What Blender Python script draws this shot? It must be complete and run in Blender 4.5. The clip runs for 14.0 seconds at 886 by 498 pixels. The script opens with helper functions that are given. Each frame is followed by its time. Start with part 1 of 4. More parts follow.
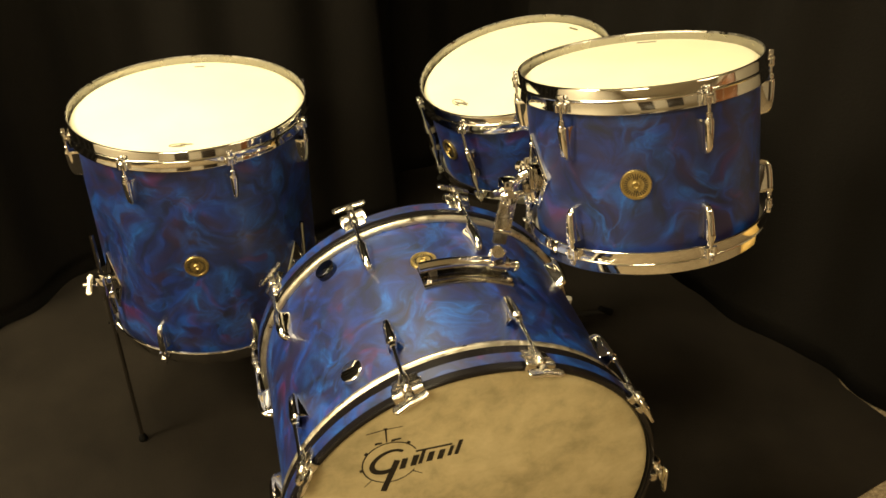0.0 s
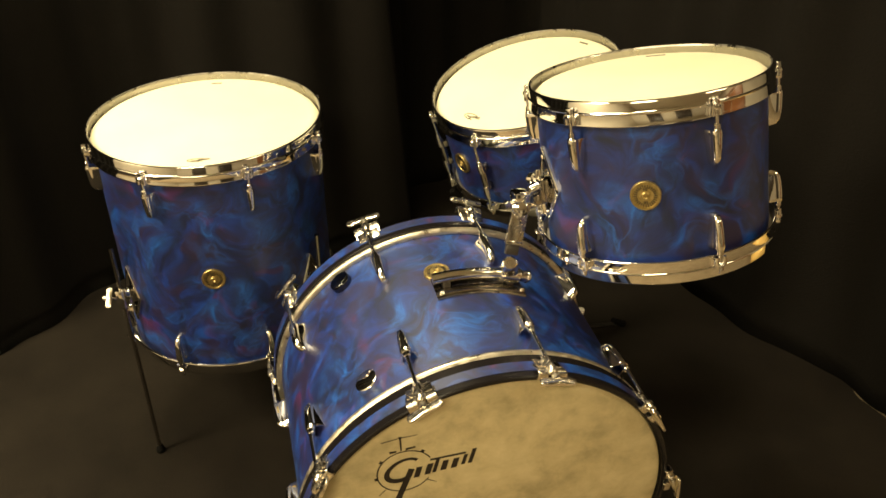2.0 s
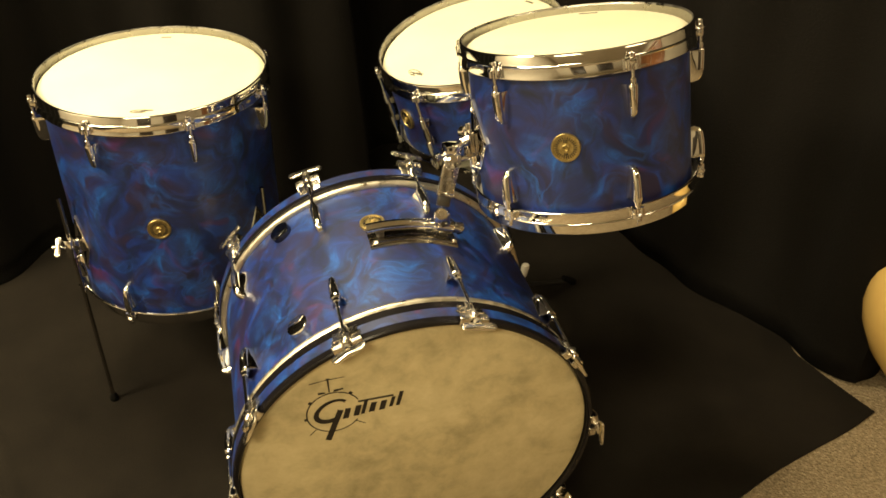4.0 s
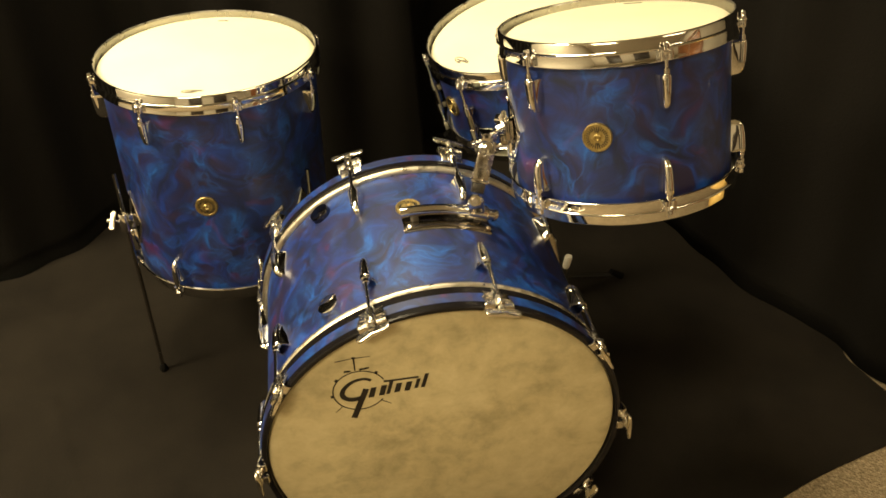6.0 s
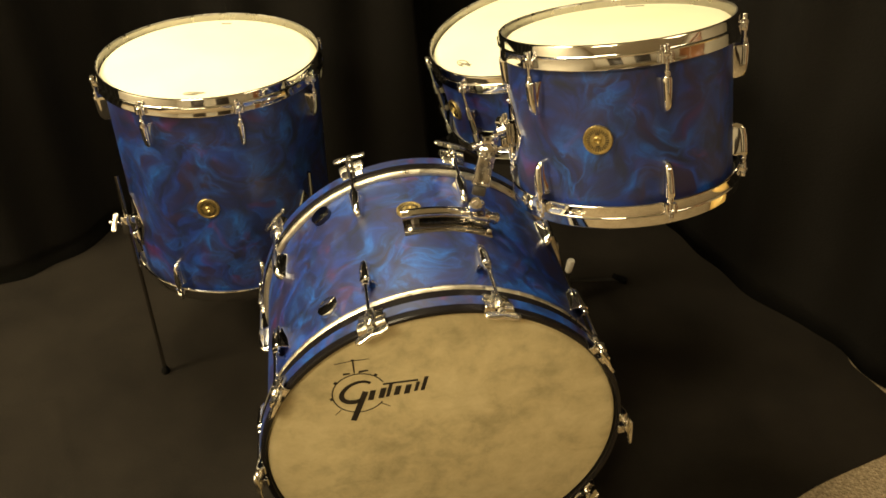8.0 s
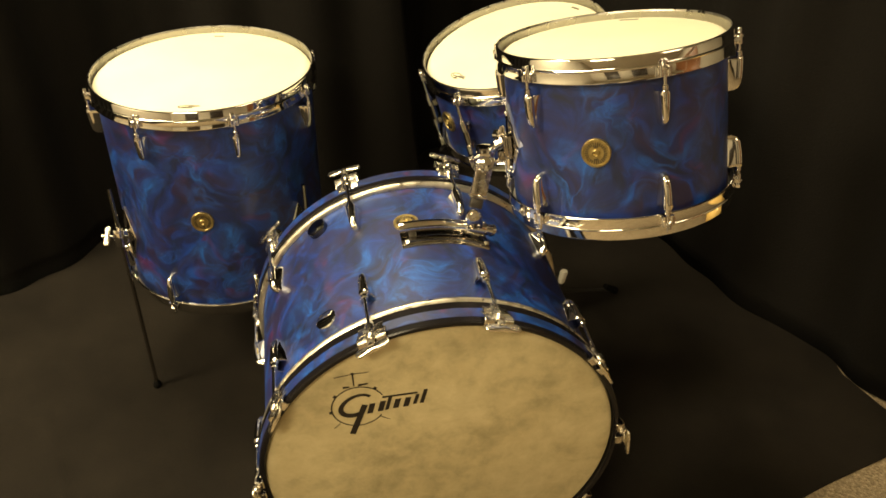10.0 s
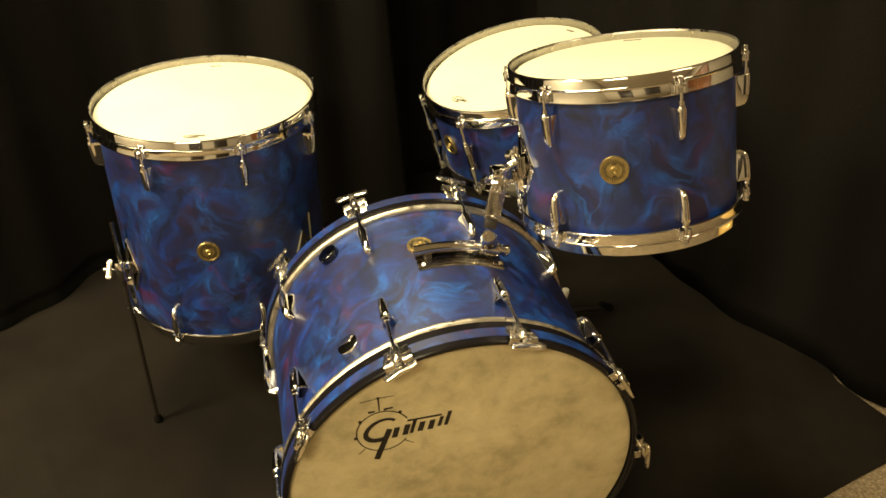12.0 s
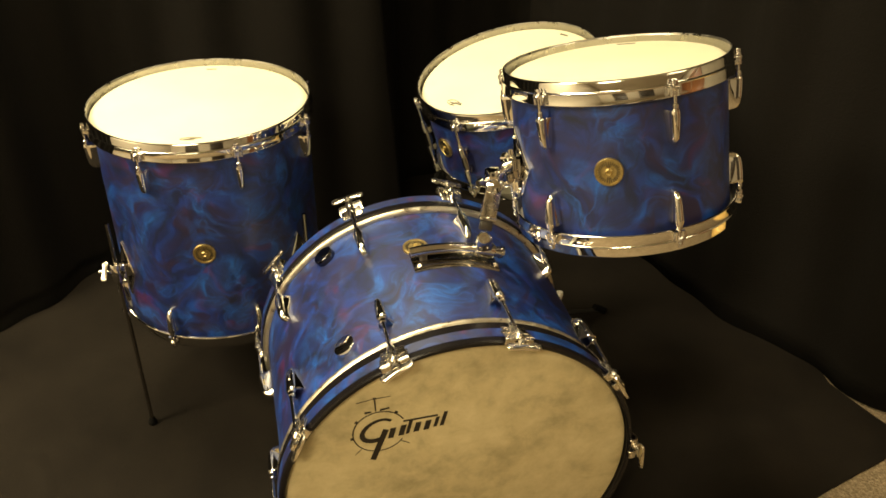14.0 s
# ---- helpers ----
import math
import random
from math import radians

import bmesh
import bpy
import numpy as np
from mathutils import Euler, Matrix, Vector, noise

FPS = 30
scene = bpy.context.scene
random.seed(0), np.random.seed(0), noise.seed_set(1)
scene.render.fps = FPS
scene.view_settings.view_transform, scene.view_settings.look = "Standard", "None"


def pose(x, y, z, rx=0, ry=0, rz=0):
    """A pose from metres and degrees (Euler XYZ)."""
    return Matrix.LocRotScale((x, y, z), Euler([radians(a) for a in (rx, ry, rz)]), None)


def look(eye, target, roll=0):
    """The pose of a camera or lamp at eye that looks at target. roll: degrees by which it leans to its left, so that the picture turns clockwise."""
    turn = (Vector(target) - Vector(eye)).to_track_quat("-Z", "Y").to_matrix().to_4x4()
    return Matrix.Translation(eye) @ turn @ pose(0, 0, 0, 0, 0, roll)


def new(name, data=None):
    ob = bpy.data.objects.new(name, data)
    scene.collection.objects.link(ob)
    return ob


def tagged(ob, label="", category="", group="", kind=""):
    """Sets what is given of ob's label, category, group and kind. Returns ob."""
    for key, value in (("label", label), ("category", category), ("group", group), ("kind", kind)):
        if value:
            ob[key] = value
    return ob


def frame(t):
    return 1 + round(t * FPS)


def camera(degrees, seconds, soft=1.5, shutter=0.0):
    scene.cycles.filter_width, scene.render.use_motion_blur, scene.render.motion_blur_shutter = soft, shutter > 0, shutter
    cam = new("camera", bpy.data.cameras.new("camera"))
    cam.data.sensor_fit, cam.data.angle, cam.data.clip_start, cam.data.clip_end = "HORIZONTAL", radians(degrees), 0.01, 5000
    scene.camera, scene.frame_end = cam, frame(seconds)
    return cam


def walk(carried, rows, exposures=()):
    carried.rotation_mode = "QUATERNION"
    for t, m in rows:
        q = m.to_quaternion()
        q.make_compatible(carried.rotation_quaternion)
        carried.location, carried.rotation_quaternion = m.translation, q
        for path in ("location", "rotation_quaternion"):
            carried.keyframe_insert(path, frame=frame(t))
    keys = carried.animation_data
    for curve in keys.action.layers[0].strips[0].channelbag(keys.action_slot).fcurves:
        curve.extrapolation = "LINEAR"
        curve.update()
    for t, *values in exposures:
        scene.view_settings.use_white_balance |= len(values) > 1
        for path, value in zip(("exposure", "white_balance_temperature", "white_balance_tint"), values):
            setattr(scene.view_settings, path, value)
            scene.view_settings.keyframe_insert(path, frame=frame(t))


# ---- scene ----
cam = camera(53.78, 14.0, soft=1.65)
ROWS = [
    (0.0, 0.0680, -1.5149, 1.3667, 55.994, -0.504, -14.705),
    (0.5, 0.0700, -1.5114, 1.3690, 56.213, -0.445, -15.153),
    (1.0, 0.0660, -1.5184, 1.3720, 56.553, -0.205, -15.336),
    (1.5, 0.0674, -1.5279, 1.3697, 57.020, 0.284, -14.342),
    (2.0, 0.0645, -1.5342, 1.3730, 56.979, 0.230, -14.102),
    (2.5, 0.0637, -1.5359, 1.3673, 56.782, -0.059, -14.024),
    (3.0, 0.0624, -1.5432, 1.3653, 54.993, -2.538, -16.893),
    (3.2, 0.0779, -1.5520, 1.3683, 54.852, -2.015, -17.231),
    (5.3, 0.1897, -1.6462, 1.3735, 55.219, -0.004, -9.517),
    (5.5, 0.1930, -1.6367, 1.3716, 54.892, -0.033, -9.634),
    (6.0, 0.1962, -1.6300, 1.3720, 54.326, 0.257, -9.226),
    (6.5, 0.2020, -1.6353, 1.3725, 54.743, -0.019, -9.348),
    (7.0, 0.1956, -1.6409, 1.3706, 54.711, 0.230, -8.605),
    (7.5, 0.1978, -1.6401, 1.3753, 54.829, 0.347, -8.320),
    (8.0, 0.2056, -1.6316, 1.3662, 54.705, 0.314, -8.735),
    (8.2, 0.2023, -1.6326, 1.3688, 54.626, 0.161, -9.226),
    (10.3, 0.1690, -1.6235, 1.3725, 55.455, -0.265, -10.236),
    (10.5, 0.1468, -1.6152, 1.3691, 55.757, -0.503, -11.234),
    (11.0, 0.0822, -1.6276, 1.3729, 57.684, 0.714, -14.038),
    (11.5, 0.0863, -1.6212, 1.3668, 56.700, 0.684, -12.445),
    (12.0, 0.0942, -1.6186, 1.3695, 57.021, 0.020, -13.014),
    (12.5, 0.0910, -1.6252, 1.3724, 57.087, 0.154, -13.195),
    (13.0, 0.0887, -1.6260, 1.3721, 57.709, -0.231, -12.978),
    (13.5, 0.0863, -1.6255, 1.3719, 57.642, -0.481, -13.188),
    (14.0, 0.0857, -1.6273, 1.3693, 57.368, -0.280, -13.465),
]
BETWEEN = [
    (2.8, look((0.058, -1.543, 1.362), (0.536, 0.049, 0.249), 2.2)),
    (10.7, look((0.115, -1.620, 1.366), (0.475, 0.012, 0.266), 0.0)),
    (11.2, look((0.084, -1.629, 1.366), (0.453, 0.025, 0.305), -1.5)),
]
walk(cam, sorted([(t, pose(x, y, z, rx, ry, rz)) for t, x, y, z, rx, ry, rz in ROWS] + BETWEEN, key=lambda row: row[0]))

# ---- world and lamps ----
world = bpy.data.worlds.new("world")
world.use_nodes = True
scene.world = world
world.node_tree.nodes["Background"].inputs[0].default_value = (0.9, 0.75, 0.5, 1)
world.node_tree.nodes["Background"].inputs[1].default_value = 0.02
scene.view_settings.exposure = 0.0
WARM = (1.0, 0.82, 0.49)
CEIL = 2.6


def ceiling_lamp(x, y, power, sx=1.15, sy=0.55):
    d = bpy.data.lights.new("ceiling_lamp", "AREA")
    d.shape, d.size, d.size_y, d.energy, d.color = "RECTANGLE", sx, sy, power, WARM
    o = new("ceiling_lamp", d)
    o.matrix_world = pose(x, y, CEIL - 0.035)
    return o


LAMPS = [(-2.05, -0.75, 146), (-0.35, 0.24, 79), (-0.9, -2.6, 66), (2.25, -2.4, 23)]
for lx, ly, lp in LAMPS:
    ceiling_lamp(lx, ly, lp)


# ---- materials ----
def material(name, base=(0.5, 0.5, 0.5), rough=0.5, metal=0.0):
    m = bpy.data.materials.new(name)
    m.use_nodes = True
    b = m.node_tree.nodes["Principled BSDF"]
    b.inputs["Base Color"].default_value = (*base, 1)
    b.inputs["Roughness"].default_value = rough
    b.inputs["Metallic"].default_value = metal
    return m, m.node_tree.nodes, m.node_tree.links, b


def tex_noise(n, l, scale, detail=4.0, rough=0.55, distortion=0.0, vector=None):
    t = n.new("ShaderNodeTexNoise")
    t.inputs["Scale"].default_value = scale
    t.inputs["Detail"].default_value = detail
    t.inputs["Roughness"].default_value = rough
    t.inputs["Distortion"].default_value = distortion
    if vector is not None:
        l.new(vector, t.inputs["Vector"])
    return t


def ramp(n, l, source, stops):
    r = n.new("ShaderNodeValToRGB")
    el = r.color_ramp.elements
    while len(el) < len(stops):
        el.new(0.5)
    for e, (p, c) in zip(el, stops):
        e.position, e.color = p, (*c, 1)
    l.new(source, r.inputs[0])
    return r


def mix(n, l, fac, a, b, mode="MIX"):
    x = n.new("ShaderNodeMix")
    x.data_type, x.blend_type = "RGBA", mode
    if isinstance(fac, float):
        x.inputs[0].default_value = fac
    else:
        l.new(fac, x.inputs[0])
    for k, v in ((6, a), (7, b)):
        if isinstance(v, tuple):
            x.inputs[k].default_value = (*v, 1)
        else:
            l.new(v, x.inputs[k])
    return x.outputs[2]


def calc(n, l, op, a, b=0.0, clamp=False):
    x = n.new("ShaderNodeMath")
    x.operation, x.use_clamp = op, clamp
    for k, v in ((0, a), (1, b)):
        if isinstance(v, (int, float)):
            x.inputs[k].default_value = v
        else:
            l.new(v, x.inputs[k])
    return x.outputs[0]


def bump(n, l, b, height, strength, distance):
    x = n.new("ShaderNodeBump")
    x.inputs["Strength"].default_value = strength
    x.inputs["Distance"].default_value = distance
    l.new(height, x.inputs["Height"])
    l.new(x.outputs[0], b.inputs["Normal"])


def object_coords(n):
    return n.new("ShaderNodeTexCoord").outputs["Object"]


def grey(v):
    return (v, v, v)


def pearl_wrap():
    """Blue pearl drum wrap: broad folded azure veils over navy with plum clouds and few rosy glints."""
    m, n, l, b = material("blue_pearl_wrap", rough=0.40)
    co = object_coords(n)

    def shifted(source, scale, amount, detail=1.0):
        w = tex_noise(n, l, scale, detail, 0.5, 0.0, source)
        sub = n.new("ShaderNodeVectorMath")
        sub.operation = "SUBTRACT"
        sub.inputs[1].default_value = (0.5, 0.5, 0.5)
        l.new(w.outputs["Color"], sub.inputs[0])
        sc = n.new("ShaderNodeVectorMath")
        sc.operation = "SCALE"
        sc.inputs["Scale"].default_value = amount
        l.new(sub.outputs[0], sc.inputs[0])
        ad = n.new("ShaderNodeVectorMath")
        ad.operation = "ADD"
        l.new(source, ad.inputs[0])
        l.new(sc.outputs[0], ad.inputs[1])
        return ad.outputs[0]

    v = shifted(shifted(co, 9.0, 0.11), 26.0, 0.036)
    # broad soft folds
    wave = n.new("ShaderNodeTexWave")
    wave.wave_type, wave.bands_direction, wave.wave_profile = "BANDS", "DIAGONAL", "SIN"
    wave.inputs["Scale"].default_value = 6.5
    wave.inputs["Distortion"].default_value = 6.0
    wave.inputs["Detail"].default_value = 2.0
    wave.inputs["Detail Scale"].default_value = 1.6
    l.new(v, wave.inputs["Vector"])
    fold = ramp(n, l, wave.outputs["Fac"], [(0.35, grey(0.0)), (0.75, grey(0.45)), (1.0, grey(1.0))]).outputs[0]
    # thin curled lines on them
    veil = tex_noise(n, l, 14.0, 2.0, 0.5, 1.2, v)
    ridge = calc(n, l, "ABSOLUTE", calc(n, l, "SUBTRACT", veil.outputs["Fac"], 0.5))
    line = calc(n, l, "POWER", calc(n, l, "SUBTRACT", 1.0, calc(n, l, "MULTIPLY", ridge, 9.0), True), 2.2)
    feather = tex_noise(n, l, 48.0, 5.0, 0.65, 1.5, v)
    soft = ramp(n, l, feather.outputs["Fac"], [(0.34, grey(0.30)), (0.64, grey(1.0))]).outputs[0]
    patch = tex_noise(n, l, 12.0, 2.0, 0.5, 0.6, co)
    gate = ramp(n, l, patch.outputs["Fac"], [(0.40, grey(0.04)), (0.64, grey(1.0))]).outputs[0]
    both = calc(n, l, "ADD", calc(n, l, "MULTIPLY", fold, 0.55), calc(n, l, "MULTIPLY", line, 0.65), True)
    streak = calc(n, l, "MULTIPLY", calc(n, l, "MULTIPLY", both, soft), gate)
    cloud = tex_noise(n, l, 17.0, 4.0, 0.55, 1.0, v)
    base = ramp(n, l, cloud.outputs["Fac"], [(0.32, (0.0028, 0.0055, 0.024)), (0.47, (0.0032, 0.0110, 0.086)), (0.60, (0.0040, 0.026, 0.195)), (0.74, (0.006, 0.054, 0.345))]).outputs[0]
    plum = tex_noise(n, l, 16.0, 3.0, 0.5, 0.8, v)
    pm = ramp(n, l, plum.outputs["Fac"], [(0.47, grey(0.0)), (0.62, grey(0.85))]).outputs[0]
    col = mix(n, l, pm, base, (0.015, 0.0070, 0.031))
    rose = tex_noise(n, l, 18.0, 2.0, 0.5, 0.6, v)
    rm = ramp(n, l, rose.outputs["Fac"], [(0.61, grey(0.0)), (0.78, grey(0.65))]).outputs[0]
    col = mix(n, l, rm, col, (0.100, 0.010, 0.070))
    col = mix(n, l, calc(n, l, "MULTIPLY", streak, 0.82), col, (0.011, 0.124, 0.55))
    l.new(col, b.inputs["Base Color"])
    b.inputs["Roughness"].default_value = 0.45
    b.inputs["Specular IOR Level"].default_value = 1.0
    b.inputs["Specular Tint"].default_value = (0.76, 0.82, 1.0, 1)
    return m


def chrome_metal(name, base=(0.78, 0.76, 0.72), rough=0.07):
    m, n, l, b = material(name, base, rough, 1.0)
    co = object_coords(n)
    s = tex_noise(n, l, 60.0, 4.0, 0.6, 0.0, co)
    r = ramp(n, l, s.outputs["Fac"], [(0.3, grey(rough * 0.6)), (0.75, grey(rough * 1.9))])
    l.new(r.outputs[0], b.inputs["Roughness"])
    w = tex_noise(n, l, 22.0, 2.0, 0.5, 0.0, co)
    bump(n, l, b, w.outputs["Fac"], 0.06, 0.001)
    return m


def brass_metal():
    m, n, l, b = material("worn_brass", (0.56, 0.43, 0.17), 0.42, 1.0)
    s = tex_noise(n, l, 180.0, 4.0, 0.6, 0.0, object_coords(n))
    c = ramp(n, l, s.outputs["Fac"], [(0.3, (0.34, 0.26, 0.10)), (0.7, (0.60, 0.48, 0.22))])
    l.new(c.outputs[0], b.inputs["Base Color"])
    return m


def batter_head():
    m, n, l, b = material("coated_cream_head", (0.84, 0.82, 0.72), 0.62)
    s = tex_noise(n, l, 900.0, 2.0, 0.6, 0.0, object_coords(n))
    big = tex_noise(n, l, 7.0, 3.0, 0.5, 0.0, object_coords(n))
    c = ramp(n, l, big.outputs["Fac"], [(0.3, (0.74, 0.715, 0.53)), (0.7, (0.79, 0.765, 0.59))])
    l.new(c.outputs[0], b.inputs["Base Color"])
    bump(n, l, b, s.outputs["Fac"], 0.25, 0.0006)
    return m


def skin_head():
    """Tan parchment-like head with smoky grey-brown mottling."""
    m, n, l, b = material("mottled_tan_head", rough=0.6)
    co = object_coords(n)
    a = tex_noise(n, l, 9.5, 6.0, 0.62, 0.4, co)
    d = tex_noise(n, l, 34.0, 5.0, 0.62, 0.3, co)
    f = calc(n, l, "ADD", calc(n, l, "MULTIPLY", a.outputs["Fac"], 0.58), calc(n, l, "MULTIPLY", d.outputs["Fac"], 0.42))
    c = ramp(n, l, f, [(0.33, (0.36, 0.305, 0.175)), (0.43, (0.46, 0.39, 0.225)), (0.52, (0.56, 0.475, 0.275)), (0.66, (0.65, 0.56, 0.345))])
    l.new(c.outputs[0], b.inputs["Base Color"])
    s = tex_noise(n, l, 500.0, 3.0, 0.6, 0.0, co)
    bump(n, l, b, s.outputs["Fac"], 0.12, 0.0006)
    return m


def cloth(name, dark, light, scale, rough=0.95, strength=0.6, depth=0.002, wide=2.6, share=0.5):
    m, n, l, b = material(name, rough=rough)
    co = object_coords(n)
    a = tex_noise(n, l, scale, 5.0, 0.6, 0.0, co)
    d = tex_noise(n, l, wide, 6.0, 0.65, 0.0, co)
    f = calc(n, l, "ADD", calc(n, l, "MULTIPLY", a.outputs["Fac"], share), calc(n, l, "MULTIPLY", d.outputs["Fac"], 1 - share))
    c = ramp(n, l, f, [(0.32, dark), (0.68, light)])
    l.new(c.outputs[0], b.inputs["Base Color"])
    b.inputs["Specular IOR Level"].default_value = 0.15
    bump(n, l, b, a.outputs["Fac"], strength, depth)
    return m


def loop_carpet():
    """Beige flecked loop pile."""
    m, n, l, b = material("beige_loop_carpet", rough=0.95)
    co = object_coords(n)
    loops = n.new("ShaderNodeTexVoronoi")
    loops.inputs["Scale"].default_value = 190.0
    l.new(co, loops.inputs["Vector"])
    fleck = tex_noise(n, l, 120.0, 3.0, 0.75, 0.0, co)
    wide = tex_noise(n, l, 5.0, 4.0, 0.6, 0.0, co)
    f = calc(n, l, "ADD", calc(n, l, "MULTIPLY", fleck.outputs["Fac"], 0.75), calc(n, l, "MULTIPLY", wide.outputs["Fac"], 0.25))
    c = ramp(n, l, f, [(0.34, (0.135, 0.105, 0.066)), (0.50, (0.30, 0.24, 0.158)), (0.66, (0.48, 0.395, 0.275))]).outputs[0]
    c = mix(n, l, calc(n, l, "MULTIPLY", loops.outputs["Distance"], 0.55, True), c, (0.12, 0.09, 0.055))
    l.new(c, b.inputs["Base Color"])
    b.inputs["Specular IOR Level"].default_value = 0.15
    bump(n, l, b, calc(n, l, "SUBTRACT", 1.0, loops.outputs["Distance"]), 0.7, 0.004)
    return m


def painted(name, c, rough=0.6, scale=14.0, vary=0.08):
    m, n, l, b = material(name, c, rough)
    a = tex_noise(n, l, scale, 4.0, 0.6, 0.0, object_coords(n))
    lo, hi = tuple(x * (1 - vary) for x in c), tuple(min(1, x * (1 + vary)) for x in c)
    r = ramp(n, l, a.outputs["Fac"], [(0.3, lo), (0.7, hi)])
    l.new(r.outputs[0], b.inputs["Base Color"])
    return m


WRAP = pearl_wrap()
CHROME = chrome_metal("chrome", (0.80, 0.79, 0.78), 0.035)
NICKEL = chrome_metal("satin_nickel_rim", (0.66, 0.62, 0.53), 0.36)
BRUSHED = chrome_metal("brushed_chrome", (0.62, 0.58, 0.52), 0.2)
HOOPCHROME = chrome_metal("hoop_chrome", (0.79, 0.78, 0.76), 0.05)
HOOPINSIDE = chrome_metal("unpolished_hoop_inside", (0.52, 0.50, 0.46), 0.30)
# Chrome copy made darker: reflections of dark surroundings are put into the colour.
DIMCHROME = chrome_metal("dim_reflection_chrome", (0.40, 0.37, 0.33), 0.10)
# Chrome of the rear port cover, its dark reflection put into the colour.
DARKMIRROR = chrome_metal("chrome_mirroring_dark", (0.10, 0.105, 0.13), 0.06)
CLAWCHROME = chrome_metal("claw_chrome", (0.66, 0.62, 0.55), 0.19)
KEYCHROME = chrome_metal("key_chrome", (0.72, 0.68, 0.60), 0.20)
DULL = chrome_metal("dull_dark_steel", (0.14, 0.13, 0.12), 0.35)
# Dark tone for stand legs: floor's reflection and shade put into the colour.
FLOORTONE = painted("dark_floor_tone", (0.012, 0.010, 0.008), 0.7)
# Lit brightness of the brushed lever end is put into this pale colour.
LITMETAL = painted("lit_metal_end", (0.72, 0.69, 0.62), 0.35)
BRASS = brass_metal()
GOLD = painted("gold_metal_paint", (1.0, 0.66, 0.22), 0.16, 9.0, 0.06)
GOLD.node_tree.nodes["Principled BSDF"].inputs["Metallic"].default_value = 0.15
HEAD = batter_head()
SKIN = skin_head()
CLEAR = painted("smoky_resonant_head", (0.35, 0.33, 0.28), 0.35)
INK = painted("black_ink", (0.014, 0.011, 0.009), 0.5)
GREYINK = painted("grey_print", (0.10, 0.09, 0.065), 0.6)
HOOPBLACK = painted("black_lacquer", (0.008, 0.007, 0.008), 0.24)
HOOPBLACK.node_tree.nodes["Principled BSDF"].inputs["Specular IOR Level"].default_value = 0.25
RUBBER = painted("black_rubber", (0.003, 0.0028, 0.0026), 0.8)
RUBBER.node_tree.nodes["Principled BSDF"].inputs["Specular IOR Level"].default_value = 0.12
FELT = cloth("black_floor_cloth", (0.0053, 0.0041, 0.0031), (0.0156, 0.0126, 0.0094), 260.0, 0.95, 0.6, 0.002, 4.5, 0.35)
VELVET = cloth("black_drape_cloth", (0.0053, 0.0046, 0.0038), (0.0080, 0.0068, 0.0056), 180.0)
CARPET = loop_carpet()
PLASTER = painted("cream_wall_paint", (0.52, 0.48, 0.40), 0.7, 5.0, 0.05)
CEILING = painted("white_ceiling_paint", (0.74, 0.71, 0.63), 0.8, 5.0, 0.04)
WOOD = painted("reddish_brown_wood", (0.24, 0.10, 0.04), 0.4, 9.0, 0.25)
DARKWOOD = painted("dark_stained_wood", (0.03, 0.022, 0.016), 0.4, 9.0, 0.2)


# ---- mesh helpers ----
def mesh_of(name, bm, mat_, smooth=True):
    """A mesh from bm."""
    if not smooth:
        for f in bm.faces:
            f.smooth = False
    bmesh.ops.recalc_face_normals(bm, faces=bm.faces)
    me = bpy.data.meshes.new(name)
    bm.to_mesh(me)
    bm.free()
    me.materials.append(mat_)
    if smooth:
        # faces marked by block() and prism() stay flat, all others are smoothed
        me.polygons.foreach_set("use_smooth", [not f.use_smooth for f in me.polygons])
        me.set_sharp_from_angle(angle=radians(38))
    return me


def place(name, me, parent=None, m=None, label=""):
    o = new(name, me)
    if parent is not None:
        o.parent = parent
    if m is not None:
        o.matrix_basis = m
    if label:
        o["label"] = label
    return o


def part(name, bm, mat_, parent, label="", m=None, smooth=True):
    return place(name, mesh_of(name, bm, mat_, smooth), parent, m, label)


def lathe(profile, seg=96, closed=False, bm=None):
    """A turned form about z from (radius, z) pairs."""
    bm = bm or bmesh.new()
    rings = []
    for r, z in profile:
        if r < 1e-6:
            rings.append([bm.verts.new((0, 0, z))])
        else:
            rings.append([bm.verts.new((r * math.cos(2 * math.pi * i / seg), r * math.sin(2 * math.pi * i / seg), z)) for i in range(seg)])
    pairs = list(zip(rings, rings[1:])) + ([(rings[-1], rings[0])] if closed else [])
    for a, b in pairs:
        for i in range(seg):
            j = (i + 1) % seg
            if len(a) == 1 and len(b) == 1:
                continue
            if len(a) == 1:
                bm.faces.new((a[0], b[i], b[j]))
            elif len(b) == 1:
                bm.faces.new((a[i], a[j], b[0]))
            else:
                bm.faces.new((a[i], a[j], b[j], b[i]))
    return bm


def tube(points, radius, seg=12, bm=None, caps=True):
    """A round rod along points; radius may be a list."""
    bm = bm or bmesh.new()
    pts = [Vector(p) for p in points]
    rad = radius if isinstance(radius, (list, tuple)) else [radius] * len(pts)
    rings, up = [], Vector((0.13, 0.31, 0.94)).normalized()
    for i, p in enumerate(pts):
        d = (pts[min(i + 1, len(pts) - 1)] - pts[max(i - 1, 0)]).normalized()
        if abs(d.dot(up)) > 0.97:
            up = Vector((1, 0.2, 0)).normalized()
        x = d.cross(up).normalized()
        y = d.cross(x)
        rings.append([bm.verts.new(p + rad[i] * (math.cos(2 * math.pi * k / seg) * x + math.sin(2 * math.pi * k / seg) * y)) for k in range(seg)])
    for a, b in zip(rings, rings[1:]):
        for k in range(seg):
            bm.faces.new((a[k], a[(k + 1) % seg], b[(k + 1) % seg], b[k]))
    if caps:
        bm.faces.new(rings[0])
        bm.faces.new(rings[-1])
    return bm


